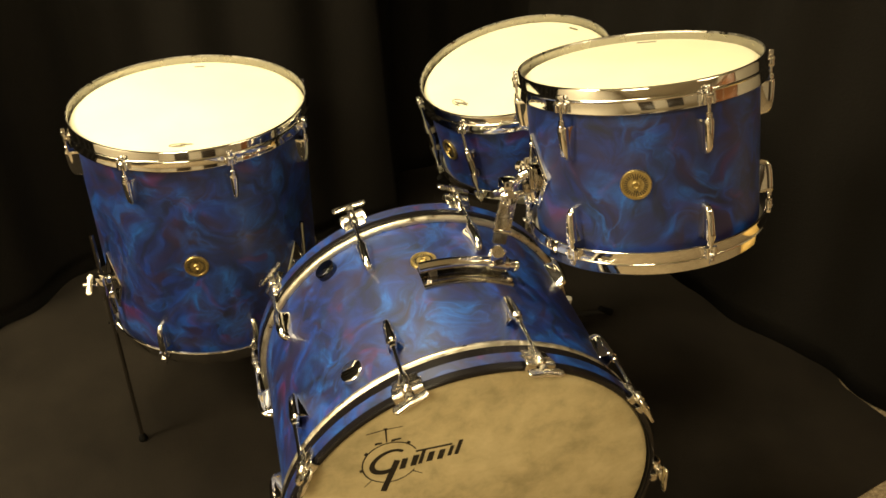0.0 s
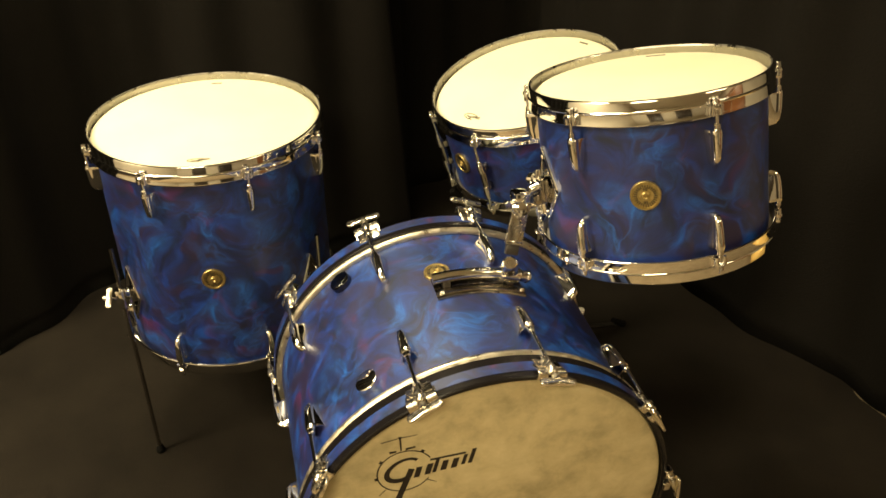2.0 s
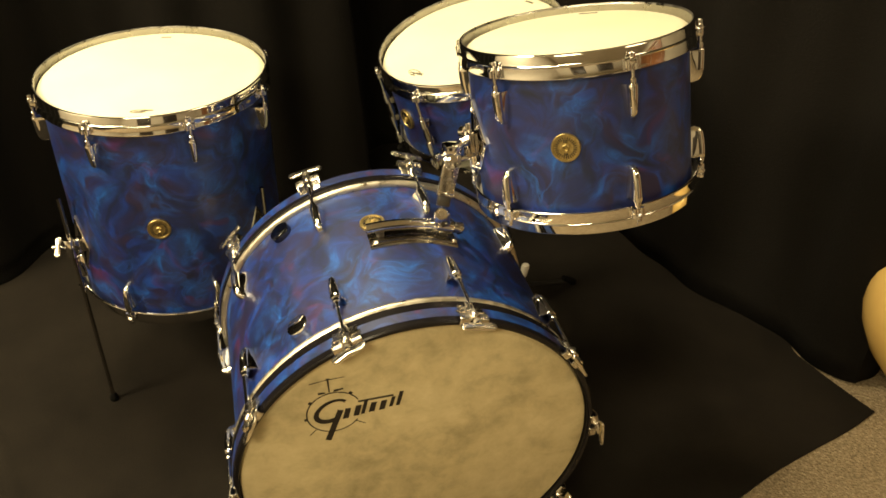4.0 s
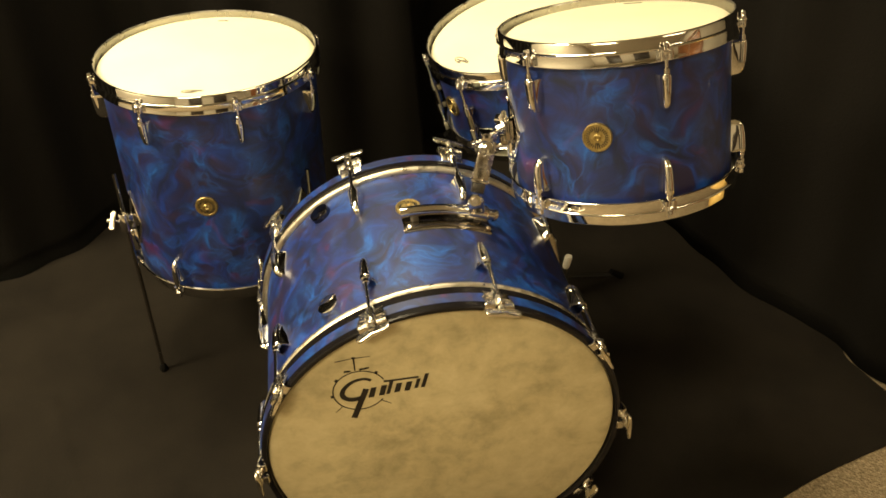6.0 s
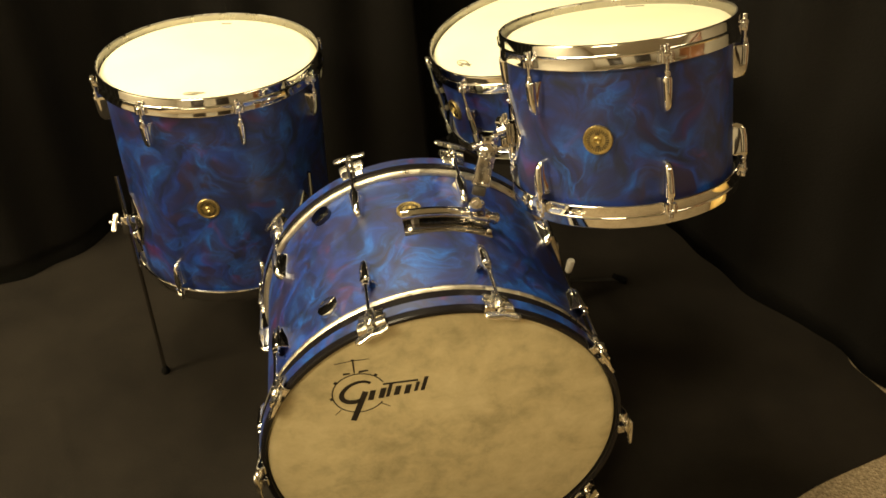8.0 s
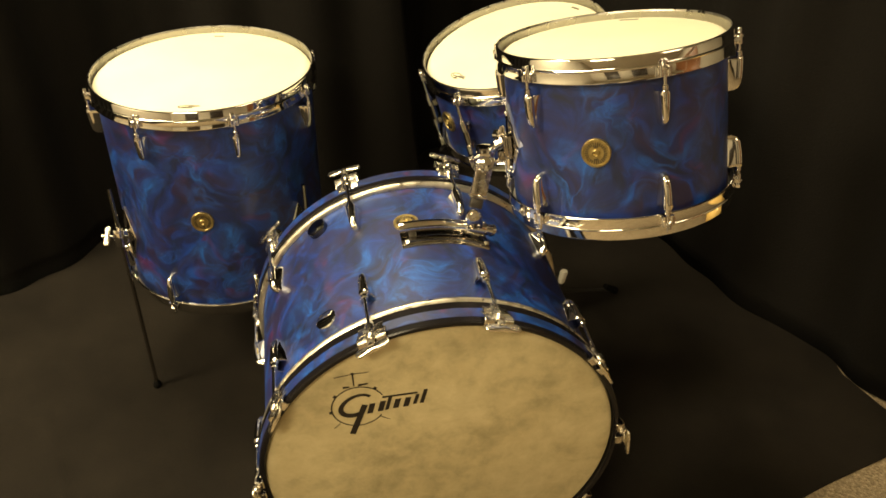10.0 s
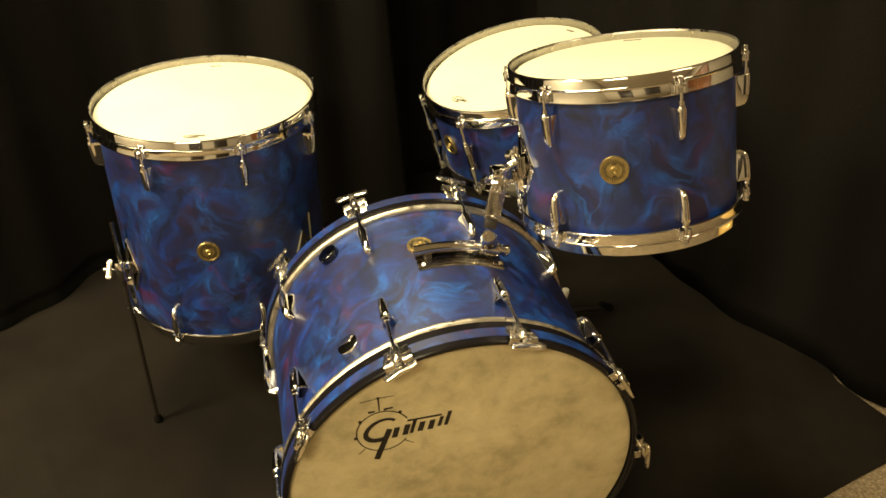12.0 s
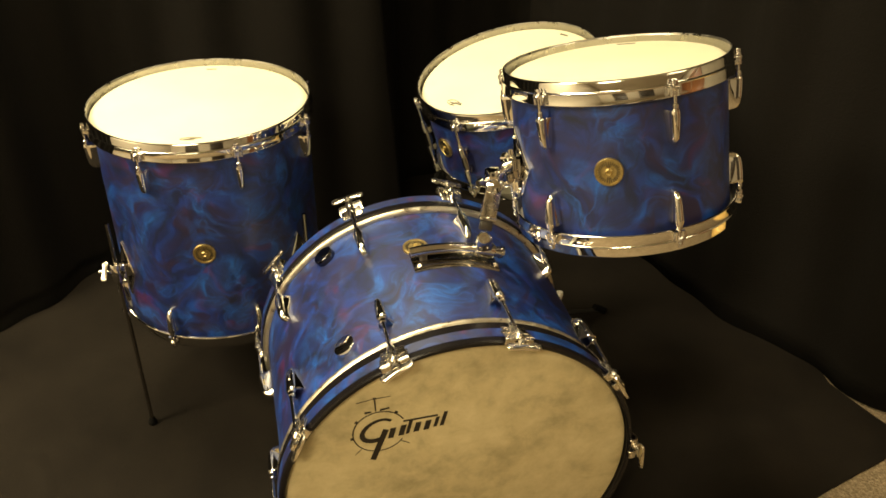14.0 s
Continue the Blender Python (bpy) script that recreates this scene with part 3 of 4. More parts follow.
def wing_mesh(span=0.046):
    """A key head: a flattened rounded bar along x, widest before its ends, with a hub below."""
    bm = bmesh.new()
    seg, rings = 14, []
    for u, hz, hy in ((-1.0, 0.0012, 0.0008), (-0.985, 0.0034, 0.0014), (-0.93, 0.0058, 0.0018), (-0.75, 0.0070, 0.0021), (-0.4, 0.0066, 0.0026), (0.0, 0.0052, 0.0038), (0.4, 0.0066, 0.0026), (0.75, 0.0070, 0.0021), (0.93, 0.0058, 0.0018), (0.985, 0.0034, 0.0014), (1.0, 0.0012, 0.0008)):
        rings.append([bm.verts.new((u * span / 2, hy * squared(math.sin(2 * math.pi * k / seg)), hz * squared(math.cos(2 * math.pi * k / seg)))) for k in range(seg)])
    for a, b in zip(rings, rings[1:]):
        for k in range(seg):
            bm.faces.new((a[k], a[(k + 1) % seg], b[(k + 1) % seg], b[k]))
    bm.faces.new(rings[0])
    bm.faces.new(rings[-1])
    tube([(0, 0, -0.012), (0, 0, -0.002)], [0.0045, 0.0055], 12, bm)
    return mesh_of("wing", bm, KEYCHROME)


WING = wing_mesh()


def tom_pose(origin, axis):
    """z along the drum, y away from the front."""
    z = Vector(axis).normalized()
    y = (Vector((0, 1, 0)) - z * z.y).normalized()
    m = Matrix((y.cross(z), y, z)).transposed().to_4x4()
    m.translation = origin
    return m


# ---- floor tom ----
FT_TOP = 0.7119
ft = drum("floor_tom", pose(0, 0, FT_TOP), 0.2022, 0.451, [-30.5, 16.0, 61.5, 106.0, 151.0, 196.0, 241.0, 284.5], "blue pearl floor tom with chrome hoops on three chrome legs", "floor tom", (-6.7, -0.226), [(-6.0, 0.166, 0.034, 0.010), (172.0, 0.170, 0.020, 0.003)], taper=True)


def tom_leg(d, az, R, h):
    plate = diamond_plate(d, around(az, R + 0.0005, h), 0.062, 0.125, R, "leg_bracket")
    part("clamp_block", tube([(0, 0.0245, -0.020), (0, 0.0245, -0.017), (0, 0.0245, 0.017), (0, 0.0245, 0.020)], [0.0085, 0.0105, 0.0105, 0.0085], 16, block(0.016, 0.024, 0.030, pose(0, 0.011, 0), 0.003)), CHROME, plate)
    bolt = part("wing_bolt", tube([(0, 0.032, 0), (0, 0.043, 0.010)], 0.0032, 10), CHROME, plate)
    long, face = Vector((0.10, 0.72, 0.68)).normalized(), Vector((-0.18, -0.60, 0.78)).normalized()
    turn = Matrix((long, face, long.cross(face))).transposed().to_4x4()
    keyed = around(az, R + 0.0005, h).to_3x3().inverted().to_4x4() @ turn if az < 0 else pose(0, 0, 0, -90) @ pose(0, 0, 0, 0, 0, 75)
    place("wing", WING, bolt, Matrix.Translation((0, 0.046, 0.011)) @ keyed @ Matrix.Diagonal((0.85, 0.9, 0.85, 1)))
    leg = part("leg", tube([(0, 0.0225, 0.110), (0, 0.0225, -(FT_TOP + h) + 0.02)], 0.0040, 14), DIMCHROME, d, "straight chrome leg", around(az, R, h))
    part("rubber_foot", lathe([(0.0, 0.0), (0.0085, 0.0), (0.0095, 0.002), (0.0088, 0.008), (0.006, 0.015), (0.0049, 0.018), (0.0, 0.018)], 20), RUBBER, leg, "black rubber foot", pose(0, 0.0225, -(FT_TOP + h) + 0.0045))


for az in (-62.5, 48.0, 177.0):
    tom_leg(ft, az, 0.2022, -0.305)

# ---- rack tom ----
RT_M = tom_pose((0.6443, -0.4363, 0.8986), (-0.0939, 0.2046, 0.9743))
rt = drum("rack_tom", RT_M, 0.1651, 0.263, [-59.3, 3.2, 68.5, 124.0, 182.0, 241.5], "blue pearl rack tom with chrome hoops, held above the bass drum", "rack tom", (-28.1, -0.132), [(150.0, 0.138, 0.030, 0.003)])
rt_plate = diamond_plate(rt, around(-92.0, 0.166, -0.142), 0.088, 0.118, 0.166)
part("receiver", block(0.026, 0.014, 0.034, pose(0, 0.008, -0.006), 0.004, block(0.016, 0.020, 0.016, pose(0.004, 0.012, -0.022), 0.003)), DIMCHROME, rt_plate)
part("eye_bolt", tube([(0.014, 0.006, 0.004), (0.021, 0.012, 0.004), (0.023, 0.0135, 0.004), (0.029, 0.019, 0.004), (0.031, 0.0205, 0.004)], [0.0060, 0.0060, 0.0095, 0.0088, 0.0060], 18), CHROME, rt_plate, "round chrome bolt head")
part("set_screw", tube([(0.004, 0.010, 0.004), (0.003, 0.012, 0.012)], 0.0032, 10, block(0.0035, 0.008, 0.014, pose(0.0025, 0.0125, 0.017), 0.0012)), CHROME, rt_plate)
part("rim_screw", lathe([(0.0, 0.003), (0.003, 0.0025), (0.0042, 0.0005), (0.0042, -0.002), (0.0, -0.002)], 14), CHROME, rt_plate, "", pose(0, 0.004, 0.043, -90))
part("rim_screw", lathe([(0.0, 0.003), (0.003, 0.0025), (0.0042, 0.0005), (0.0042, -0.002), (0.0, -0.002)], 14), CHROME, rt_plate, "", pose(0, 0.004, -0.043, -90))

# ---- snare drum ----
SN_M = tom_pose((0.5978, -0.0430, 0.7414), (-0.2681, -0.0290, 0.9630))
sn = drum("snare_drum", SN_M, 0.1773, 0.197, [-50.5 + 45 * i for i in range(8)], "snare drum in blue pearl wrap, tilted in its stand", "snare drum", (-71.7, -0.098), [(-66.0, 0.141, 0.034, 0.016), (112.6, 0.156, 0.022, 0.004)], long_lugs=True)


def snare_stand():
    base = SN_M @ Vector((0, 0, -0.197))
    st = thing("snare_stand", pose(base.x, base.y, 0), "chrome tripod stand that carries the snare drum", "snare stand")
    inv = pose(base.x, base.y, 0).inverted()
    hub = inv @ (SN_M @ Vector((0, 0, -0.262)))
    part("pole", tube([(0, 0, 0.075), (0, 0, hub.z - 0.01)], 0.011, 16), CHROME, st)
    part("hub", tube([hub + Vector((0, 0, -0.03)), hub, hub + Vector((0, 0, 0.012))], [0.016, 0.020, 0.012], 16), CHROME, st)
    for az in (-95.0, 25.0, 145.0):
        a = radians(az)
        out = Vector((math.sin(a), -math.cos(a), 0))
        tip = [hub, inv @ (SN_M @ (out * 0.10 + Vector((0, 0, -0.236)))), inv @ (SN_M @ (out * 0.186 + Vector((0, 0, -0.218)))), inv @ (SN_M @ (out * 0.197 + Vector((0, 0, -0.196))))]
        arm = part("basket_arm", tube(tip, [0.006, 0.006, 0.0055, 0.005], 10), CHROME, st)
        part("rubber_grip", tube(tip[2:], [0.009, 0.008], 12), RUBBER, arm, "black rubber grip")
    for az in (107.0, 227.0, -13.0):
        a = radians(az)
        out = Vector((math.sin(a), -math.cos(a), 0))
        leg = part("leg", tube([Vector((0, 0, 0.105)) + out * 0.012, Vector((0, 0, 0.066)) + out * 0.13, Vector((0, 0, 0.022)) + out * 0.272], 0.0050, 10), FLOORTONE, st)
        part("rubber_foot", tube([Vector((0, 0, 0.040)) + out * 0.250, Vector((0, 0, 0.016)) + out * 0.284], [0.0075, 0.0095], 12), RUBBER, leg, "black rubber foot")
    part("collar", tube([(0, 0, 0.088), (0, 0, 0.125)], 0.017, 16), CHROME, st)
    top = inv @ Vector((0.701, -0.170, 0.246))
    lever = part("tilt_lever", tube([Vector((0, 0, 0.205)), Vector((0.02, -0.02, 0.200)), top + Vector((-0.004, 0, -0.045)), top], [0.006, 0.006, 0.0055, 0.0055], 12), FLOORTONE, st, "dark lever of the stand")
    part("lever_end", tube([top + Vector((-0.003, 0, -0.017)), top + Vector((-0.002, 0, -0.013)), top + Vector((0.002, 0, 0.010)), top + Vector((0.002, 0, 0.013))], [0.0062, 0.0078, 0.0084, 0.0074], 14), LITMETAL, lever, "metal lever end, its lit brightness put into the colour")


snare_stand()

# ---- bass drum: z towards the front, y up ----
BR = 0.2808
BD_M = axes((0.3504, -0.6718, 0.2960), (1, 0, 0), (0, -0.99942, -0.0340))
bd = thing("bass_drum", BD_M, "blue pearl bass drum with a mottled tan head, on its side", "bass drum", "drums of the kit")
FRONT, BACK = -0.050, -0.362
part("shell", lathe([(BR, FRONT), (BR, BACK), (BR - 0.009, BACK), (BR - 0.009, FRONT)], 160, True), WRAP, bd, "blue pearl swirl covered shell")


def rim_at(az, r, z):
    """A pose on the bass drum's side: y outwards, z to the front; az from the top towards +x."""
    a = radians(az)
    return pose(r * math.sin(a), r * math.cos(a), z, 0, 0, -az)


def bass_side(front):
    """Head, its metal rim, wooden hoop with inlay, lugs, claws and keys of one side."""
    s = 1 if front else -1
    z0 = FRONT if front else BACK
    face = Matrix.Translation((0, 0, z0)) @ (Matrix.Identity(4) if front else Matrix.Diagonal((1, 1, -1, 1)))
    end = 0.060 if front else 0.046
    lift = 0.053 if front else 0.033
    part("head_rim", lathe([(BR + 0.0005, -0.001), (BR + 0.0045, -0.0008), (BR + 0.0074, 0.0005), (BR + 0.0092, 0.0030), (BR + 0.0096, 0.0055), (BR + 0.0090, 0.0085), (BR + 0.0066, 0.0118), (BR + 0.0005, 0.0127)], 160, True), NICKEL, bd, "satin nickel rim of the head", face)
    hoop = part("hoop", lathe([(BR + 0.0015, 0.013), (BR + 0.0085, 0.013), (BR + 0.0105, 0.015), (BR + 0.0105, end - 0.002), (BR + 0.0085, end), (BR + 0.0035, end), (BR + 0.0015, end - 0.002)], 160, True), HOOPBLACK, bd, "black lacquered wooden hoop", face)
    mid = (0.013 + end) / 2 + 0.0025
    part("inlay", lathe([(BR + 0.0098, mid - 0.0095), (BR + 0.0112, mid - 0.0090), (BR + 0.0112, mid + 0.0090), (BR + 0.0098, mid + 0.0095)], 160, True), WRAP, hoop, "blue pearl inlay strip")
    skin = part("front_head" if front else "batter_head", lathe([(0.0, lift), (BR - 0.006, lift), (BR - 0.001, lift - 0.002), (BR + 0.001, lift - 0.006), (BR + 0.001, lift - 0.009), (0.0, lift - 0.003)], 128), SKIN if front else HEAD, bd, "mottled tan front head" if front else "", face)
    for i in range(10):
        az = 15.0 + 36.5 * i if i <= 2 else 15.0 + 36 * i
        az = {1: 53.5 if front else 52.0, 8: -57.6, 9: -21.0}.get(i, az)
        g = rim_at(az, BR, 0)
        turn = Matrix.Identity(4) if front else pose(0, 0, 0, 0, 180)
        lg = place("lug", BASS_LUG, bd, g @ Matrix.Translation((0, 0, z0 - s * (0.049 if front else 0.044))) @ turn @ Matrix.Diagonal((1.22, 1.08, 1.15, 1)), "chrome teardrop lug")
        place("swivel_nut", NUT, lg, pose(0, 0.0155, 0.006))
        rod = place("tension_rod", BASS_ROD, bd, g @ Matrix.Translation((0, 0.018, z0 + s * 0.064)) @ turn)
        place("wing", WING, rod, pose(0, 0, 0.016, 0, 0, KEY_TURN[i % 5]) @ Matrix.Diagonal((1.15 if front else 1.3, 1.15, 1.05, 1)))
        place("claw", CLAW, bd, g @ Matrix.Translation((0, 0.0, z0)) @ turn, "chrome claw hook over the hoop")
    return skin


KEY_TURN = (4, -8, 3, 9, 7)
BASS_ROD = mesh_of("tension_rod", tube([(0, 0, 0.012), (0, 0, 0.004), (0, 0, 0.0), (0, 0, -0.105)], [0.0042, 0.0042, 0.0031, 0.0031], 12), CHROME)


def claw_mesh():
    """Claw hook: a plate on the hoop's outer side, two fingers round its front edge, an eye for the key rod."""
    bm = bmesh.new()
    side = [(0.0112, 0.026), (0.0122, 0.028), (0.0142, 0.036), (0.0158, 0.046)]
    finger = [(0.0120, 0.038), (0.0150, 0.046), (0.0178, 0.053), (0.0186, 0.059), (0.0168, 0.0630), (0.0125, 0.0645), (0.0062, 0.0640), (0.0046, 0.0615)]
    for line, x0, x1, thick in ((side, -0.0190, 0.0190, 0.0020), (finger, -0.0220, -0.0066, 0.0024), (finger, 0.0066, 0.0220, 0.0024)):
        rows = []
        for k, (y, z) in enumerate(line):
            a, b = line[max(k - 1, 0)], line[min(k + 1, len(line) - 1)]
            d = Vector((0, b[0] - a[0], b[1] - a[1])).normalized()
            inn = Vector((0, -d.z, d.y)) * thick
            p = Vector((0, y, z))
            e = 0.0008
            rows.append([bm.verts.new((x0 + e, p.y, p.z)), bm.verts.new((x1 - e, p.y, p.z)), bm.verts.new((x1, p.y + inn.y * 0.3, p.z + inn.z * 0.3)), bm.verts.new((x1, p.y + inn.y, p.z + inn.z)), bm.verts.new((x0, p.y + inn.y, p.z + inn.z)), bm.verts.new((x0, p.y + inn.y * 0.3, p.z + inn.z * 0.3))])
        for a, b in zip(rows, rows[1:]):
            for k in range(6):
                bm.faces.new((a[k], a[(k + 1) % 6], b[(k + 1) % 6], b[k]))
        bm.faces.new(rows[0])
        bm.faces.new(rows[-1][::-1])
    tube([(0, 0.018, 0.044), (0, 0.018, 0.047), (0, 0.018, 0.060), (0, 0.018, 0.063)], [0.0055, 0.0070, 0.0070, 0.0052], 16, bm)
    block(0.015, 0.007, 0.014, pose(0, 0.0155, 0.049), 0.0015, bm)
    tube([(0, 0.0105, 0.020), (0, 0.0125, 0.024), (0, 0.0140, 0.034), (0, 0.0145, 0.046)], [0.0030, 0.0062, 0.0080, 0.0075], 16, bm)
    return mesh_of("claw", bm, CLAWCHROME)


CLAW = claw_mesh()
BR_SKIN = bass_side(True)
bass_side(False)
badge(bd, rim_at(-4.1, BR + 0.0015, -0.259) @ pose(0, 0, 0, -90) @ pose(0, 0, 0, 0, 0, 180))
for az, z in ((-35.0, -0.089), (-35.4, -0.334)):
    part("port_cover", lathe([(0.0, 0.0105), (0.0155, 0.0105), (0.0178, 0.0095), (0.0185, 0.007), (0.0185, -0.004), (0.0, -0.004)], 40), DARKMIRROR if z < -0.3 else CHROME, bd, "round chrome cover on the shell", rim_at(az, BR, z) @ pose(0, 0, 0, -90))
g = rim_at(-112.0, BR, -0.165)
br = part("spur_bracket", block(0.024, 0.018, 0.030, pose(0, 0.008, 0), 0.004), CHROME, bd, "", g)
part("spur", tube([(0.022, 0.020, 0.004), (0.0, 0.018, 0.0), (-0.05, 0.016, -0.004)], 0.0055, 12), CHROME, br, "chrome spur rod")


# ---- front head print: plain shapes in black ----
def head_print():
    """A ring with a small stand above, a bold curl with a slanting stem, and plain slanting bars."""
    z = 0.0534
    mid = Matrix.Translation((-0.1304, 0.1397, z))

    def strip(name, path, widths, label=""):
        """A flat stroke along path."""
        bm = bmesh.new()
        rows = []
        for i, q in enumerate(path):
            d = (Vector(path[min(i + 1, len(path) - 1)]) - Vector(path[max(i - 1, 0)])).normalized()
            side_ = Vector((-d.y, d.x)) * widths[i] / 2
            rows.append([bm.verts.new((q[0] + side_.x, q[1] + side_.y, 0.0006)), bm.verts.new((q[0] - side_.x, q[1] - side_.y, 0.0006))])
        for a_, b_ in zip(rows, rows[1:]):
            bm.faces.new((a_[0], b_[0], b_[1], a_[1]))
        part(name, bm, INK, BR_SKIN, label, mid)

    ring = [(0.0405 * math.cos(radians(t)), 0.0405 * math.sin(radians(t))) for t in range(27, 330, 3)]
    strip("print_ring", ring, [0.0019] * len(ring), "thin black printed ring")
    for t in (53, 143, 190):
        part("print_bar", block(0.0050, 0.0050, 0.0006, None, 0), INK, BR_SKIN, "", mid @ Matrix.Rotation(radians(t), 4, "Z") @ pose(0.0425, 0, 0.0003))
    # stand, cymbal and feet
    for x0, y0, x1, y1, w in ((-0.033, 0.0645, -0.006, 0.0682, 0.0016), (-0.006, 0.0682, 0.018, 0.0687, 0.0016), (-0.0085, 0.0690, -0.0035, 0.0690, 0.0040), (-0.006, 0.0682, -0.005, 0.0430, 0.0026), (-0.0215, 0.0425, -0.0115, 0.0428, 0.0042), (0.0015, 0.0442, 0.0155, 0.0458, 0.0042), (-0.029, -0.0315, -0.039, -0.0420, 0.0016), (0.031, -0.0255, 0.046, -0.0355, 0.0016)):
        strip("print_bar", [(x0, y0), (x1, y1)], [w, w * 0.7])
    curl, wide = [], []
    for i in range(41):
        t = radians(50 + 246 * i / 40)
        k = 0.5 - 0.5 * math.cos(t - radians(75))
        x, y = 0.0228 * math.cos(t), (0.0215 if t < math.pi else 0.0198) * math.sin(t)
        curl.append((-0.003 + x + 0.35 * y, 0.002 + y))
        wide.append(0.0052 + 0.0036 * k)
    strip("print_curl", curl, wide, "bold black printed curl")
    strip("print_stem", [(0.0095, 0.0022), (-0.012, -0.0585)], [0.0092, 0.0094])
    # plain slanting bars in place of the lettering
    for x, w, y0, y1 in ((0.0185, 0.0085, -0.0175, 0.0025), (0.0345, 0.0085, -0.0155, 0.0050), (0.0450, 0.0055, -0.0140, 0.0120), (0.0575, 0.0085, -0.0125, 0.0060), (0.0730, 0.0085, -0.0120, 0.0065), (0.0870, 0.0055, -0.0085, 0.0105), (0.0985, 0.0060, -0.0085, 0.0195)):
        lean = 0.24 * (y1 - y0) / 2
        part("print_bar", prism([(x - w / 2 - lean, y0), (x + w / 2 - lean, y0), (x + w / 2 + lean, y1), (x - w / 2 + lean, y1)], 0.0, 0.0007), INK, BR_SKIN, "", mid)
    strip("print_bar", [(0.036, 0.0135), (0.089, 0.0148)], [0.0038, 0.0038])


head_print()


# ---- tom holder on the bass drum ----
def tom_holder():
    th = thing("tom_holder", BD_M.copy(), "chrome tom holder with a curved bar, screwed on the bass drum", "tom holder")
    bm = bmesh.new()
    cols = []
    for i in range(25):
        az = -7.0 + 29.3 * i / 24
        a = radians(az)
        w = 0.026 + 0.004 * abs(i - 12) / 12
        line = []
        for y, z in ((0.0005, -w), (0.0035, -w + 0.001), (0.0040, -w + 0.004), (0.0036, 0), (0.0040, w - 0.004), (0.0035, w - 0.001), (0.0005, w)):
            line.append(bm.verts.new(((BR + y) * math.sin(a), (BR + y) * math.cos(a), -0.220 + z)))
        cols.append(line)
    for a, b in zip(cols, cols[1:]):
        for j in range(6):
            bm.faces.new((a[j], b[j], b[j + 1], a[j + 1]))
    bm.faces.new(cols[0])
    bm.faces.new(cols[-1][::-1])
    plate = part("base_plate", bm, DIMCHROME, th, "curved chrome base plate")
    for az in (-5.0, 21.5):
        part("screw", lathe([(0.0, 0.004), (0.003, 0.0035), (0.005, 0.001), (0.005, -0.002), (0.0, -0.002)], 16), CHROME, plate, "", rim_at(az, BR + 0.004, -0.203) @ pose(0, 0, 0, -90))
    pts = []
    for i in range(21):
        a = radians(-7.0 + 30.5 * i / 20)
        pts.append(((BR + 0.019) * math.sin(a), (BR + 0.019) * math.cos(a), -0.221))
    bar = part("slide_bar", tube(pts, 0.0092, 20), CHROME, th, "curved round chrome bar")
    for az in (-3.0, 18.0):
        part("post", block(0.012, 0.016, 0.014, pose(0, 0.008, 0), 0.002), DULL, bar, "", rim_at(az, BR + 0.002, -0.221))
    inv = BD_M.inverted()
    knuckle, clamp = Vector((0.432, -0.476, 0.622)), Vector((0.456, -0.447, 0.700))
    toward = Vector((-0.15, -0.83, 0.53)).normalized()
    foot = BD_M @ rim_at(17.0, BR + 0.019, -0.221).translation

    def rod(name, ends, radii, seg, mat_, parent, label=""):
        return part(name, tube([inv @ Vector(q) for q in ends], radii, seg), mat_, parent, label)

    rod("slider", [foot + Vector((-0.016, 0, 0.005)), foot + Vector((-0.014, 0, 0.004)), foot + Vector((0.014, 0, -0.005)), foot + Vector((0.016, 0, -0.006))], [0.0110, 0.0132, 0.0132, 0.0110], 20, CHROME, th)
    rod("end_cap", [foot + Vector((0.029, 0.0, -0.0100)), foot + Vector((0.033, 0.0, -0.0116))], [0.0108, 0.0094], 18, CHROME, bar)
    # forked foot with its pivot bolt
    d = (knuckle - foot).normalized()
    part("fork", block(0.026, 0.012, (knuckle - foot).length + 0.010, inv @ axes((knuckle + foot) / 2 + Vector((0, -0.004, 0)), (1, 0.05, 0), d), 0.003), CHROME, th, "chrome fork of the holder")
    bolt = rod("pivot_bolt", [knuckle + toward * 0.002, knuckle + toward * 0.012, knuckle + toward * 0.014], [0.0110, 0.0110, 0.0090], 20, CHROME, th)
    rod("bolt_head", [knuckle + toward * 0.014, knuckle + toward * 0.018], [0.0055, 0.0048], 6, BRUSHED, bolt)
    # dark hinge, then the flat arm
    d = (clamp - knuckle).normalized()
    hinge = knuckle + d * 0.021
    part("hinge", block(0.021, 0.010, 0.016, inv @ axes(hinge, (1, 0.05, 0), d), 0.002), DULL, th, "dark steel hinge")
    flat = axes(knuckle + d * 0.054 + toward * 0.004, (1, 0.05, 0), d)
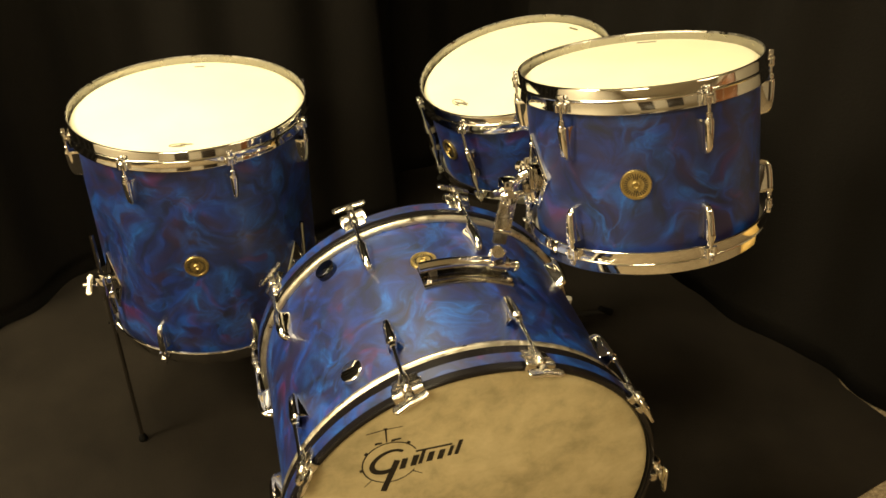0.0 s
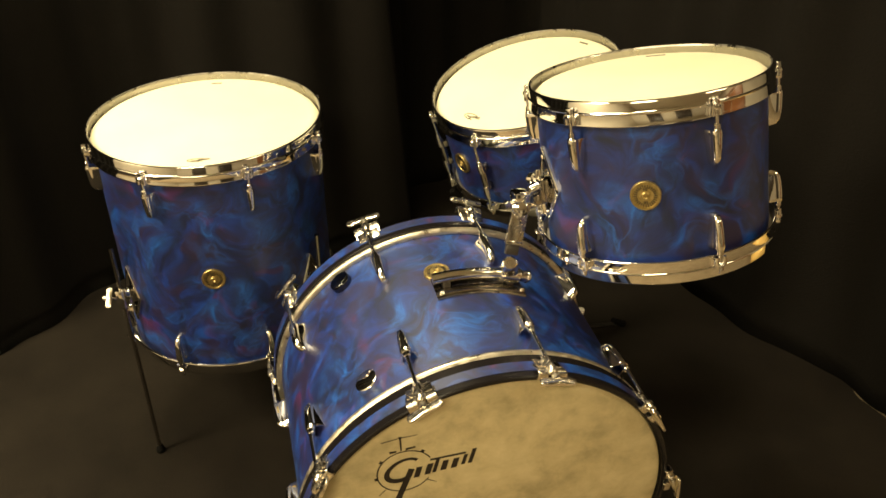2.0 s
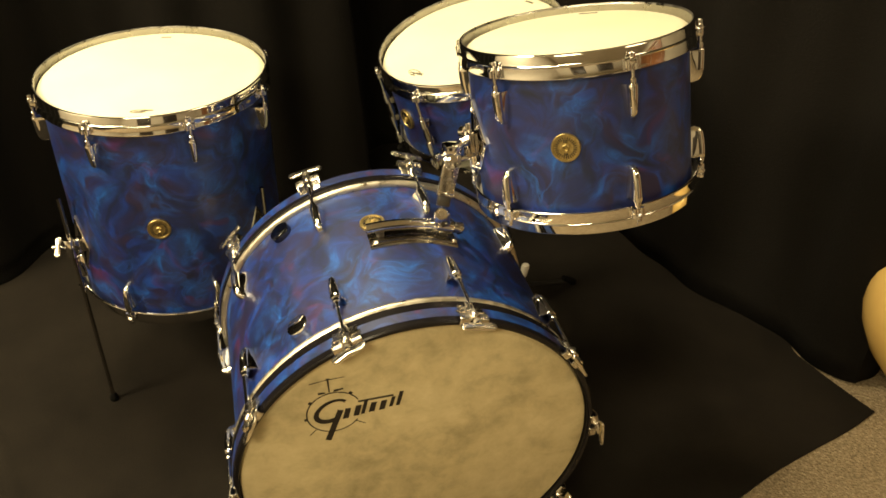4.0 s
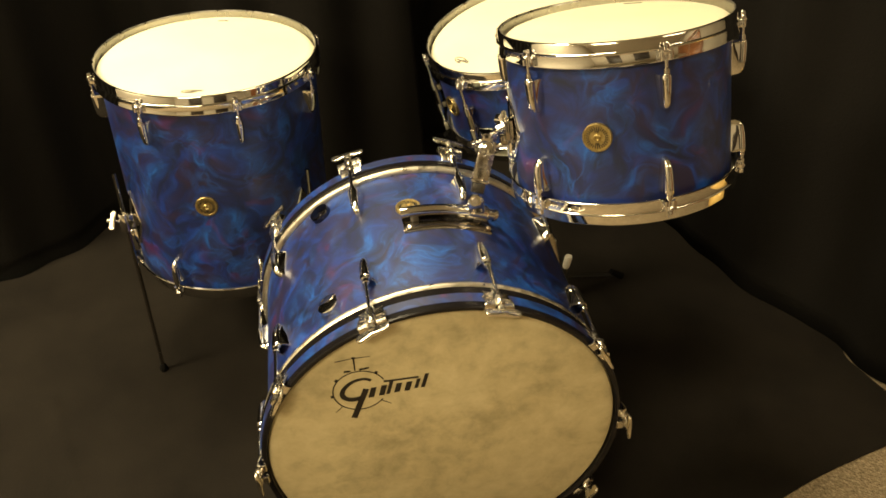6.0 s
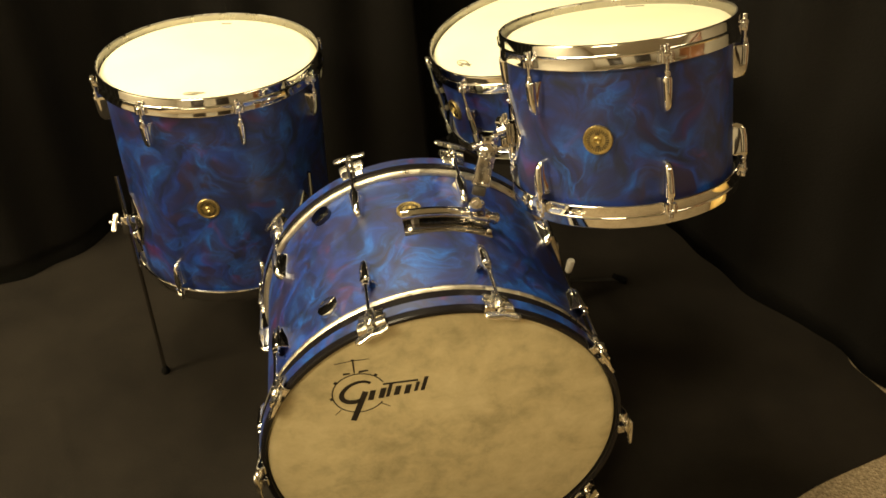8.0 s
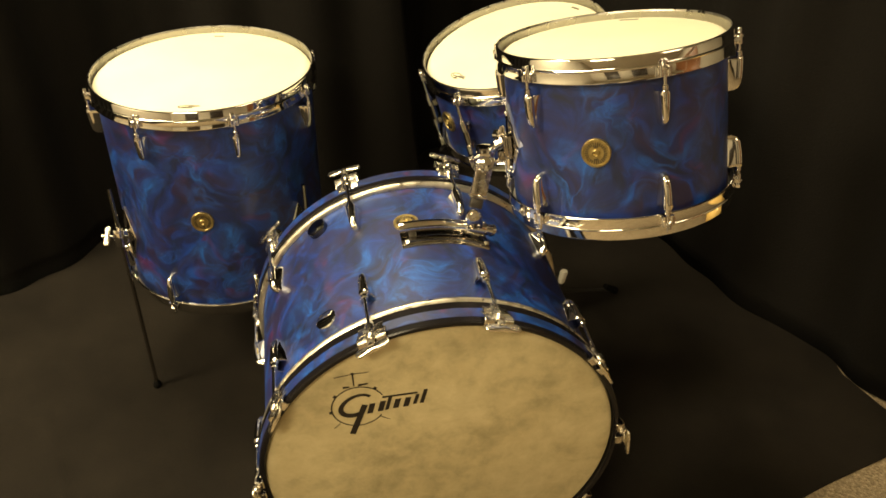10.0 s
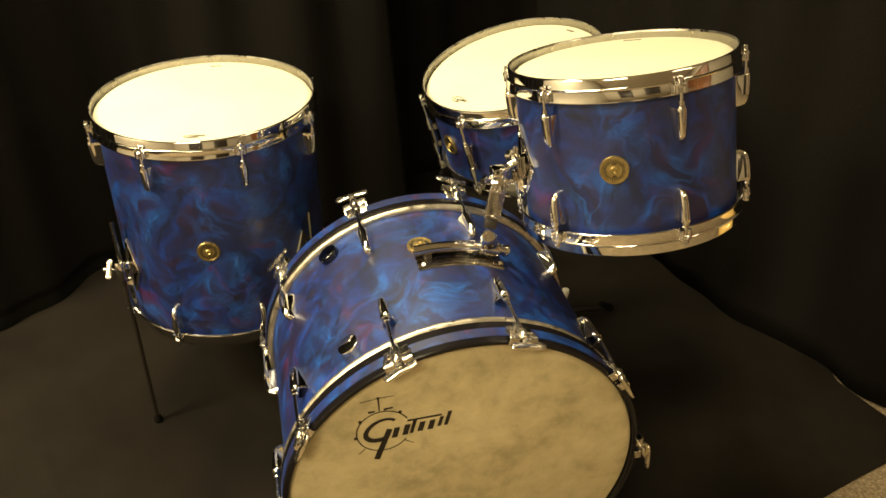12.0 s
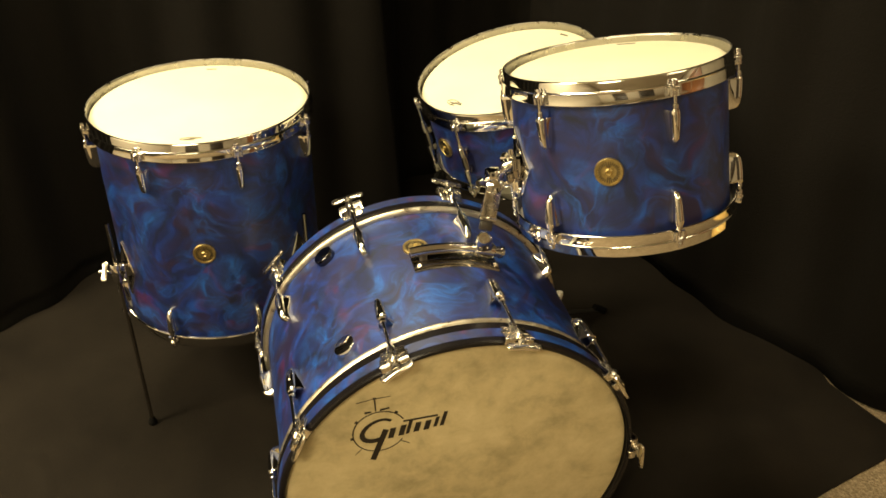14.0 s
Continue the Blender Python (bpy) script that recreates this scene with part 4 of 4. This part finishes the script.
    arm = part("arm", block(0.027, 0.0065, 0.050, inv @ flat, 0.0015), BRUSHED, th, "flat brushed chrome arm")
    part("cross_bar", block(0.029, 0.0085, 0.006, inv @ flat @ pose(0, 0, -0.022), 0.0015), CHROME, arm)
    # clamp on top: casting, toothed disc, nuts
    cast = axes(clamp + Vector((0.000, 0.002, 0.020)), (1, 0.05, -0.10), (0.05, 0.10, 1))
    cl = part("clamp", block(0.027, 0.026, 0.017, inv @ cast, 0.0045, block(0.018, 0.020, 0.030, inv @ cast @ pose(0, 0.002, -0.014), 0.003)), CHROME, th, "cast chrome clamp")
    dc = rod("toothed_disc", [clamp, clamp + toward * 0.012, clamp + toward * 0.014, clamp + toward * 0.0145, clamp + toward * 0.018, clamp + toward * 0.019], [0.0135, 0.0140, 0.0130, 0.0100, 0.0092, 0.0060], 28, CHROME, cl)
    for i in range(14):
        t = 2 * math.pi * i / 14
        side_, up_ = toward.cross(Vector((0, 0, 1))).normalized(), Vector((0, 0, 1))
        up_ = (up_ - toward * toward.z).normalized()
        q = clamp + toward * 0.0065 + (side_ * math.cos(t) + up_ * math.sin(t)) * 0.0140
        part("tooth", block(0.0030, 0.0026, 0.0105, inv @ axes(q, side_, toward), 0.0006), CHROME, dc)
    rod("clamp_nut", [clamp + Vector((-0.012, -0.006, 0.016)), clamp + Vector((-0.022, -0.011, 0.016)), clamp + Vector((-0.024, -0.012, 0.016)), clamp + Vector((-0.032, -0.016, 0.016))], [0.0045, 0.0045, 0.0070, 0.0056], 14, CHROME, cl)
    rod("clamp_screw", [clamp + Vector((0.010, -0.006, 0.004)), clamp + Vector((0.030, -0.008, 0.008))], 0.0042, 12, CHROME, cl)
    rec = RT_M @ (around(-92.0, 0.166, -0.142) @ Vector((0, 0.012, 0)))
    rod("tilter_rod", [clamp + Vector((0.006, 0, 0.018)), clamp.lerp(rec, 0.6) + Vector((0, -0.004, 0.014)), rec], [0.0068, 0.0068, 0.0062], 14, CHROME, th, "round chrome tilter rod")

tom_holder()
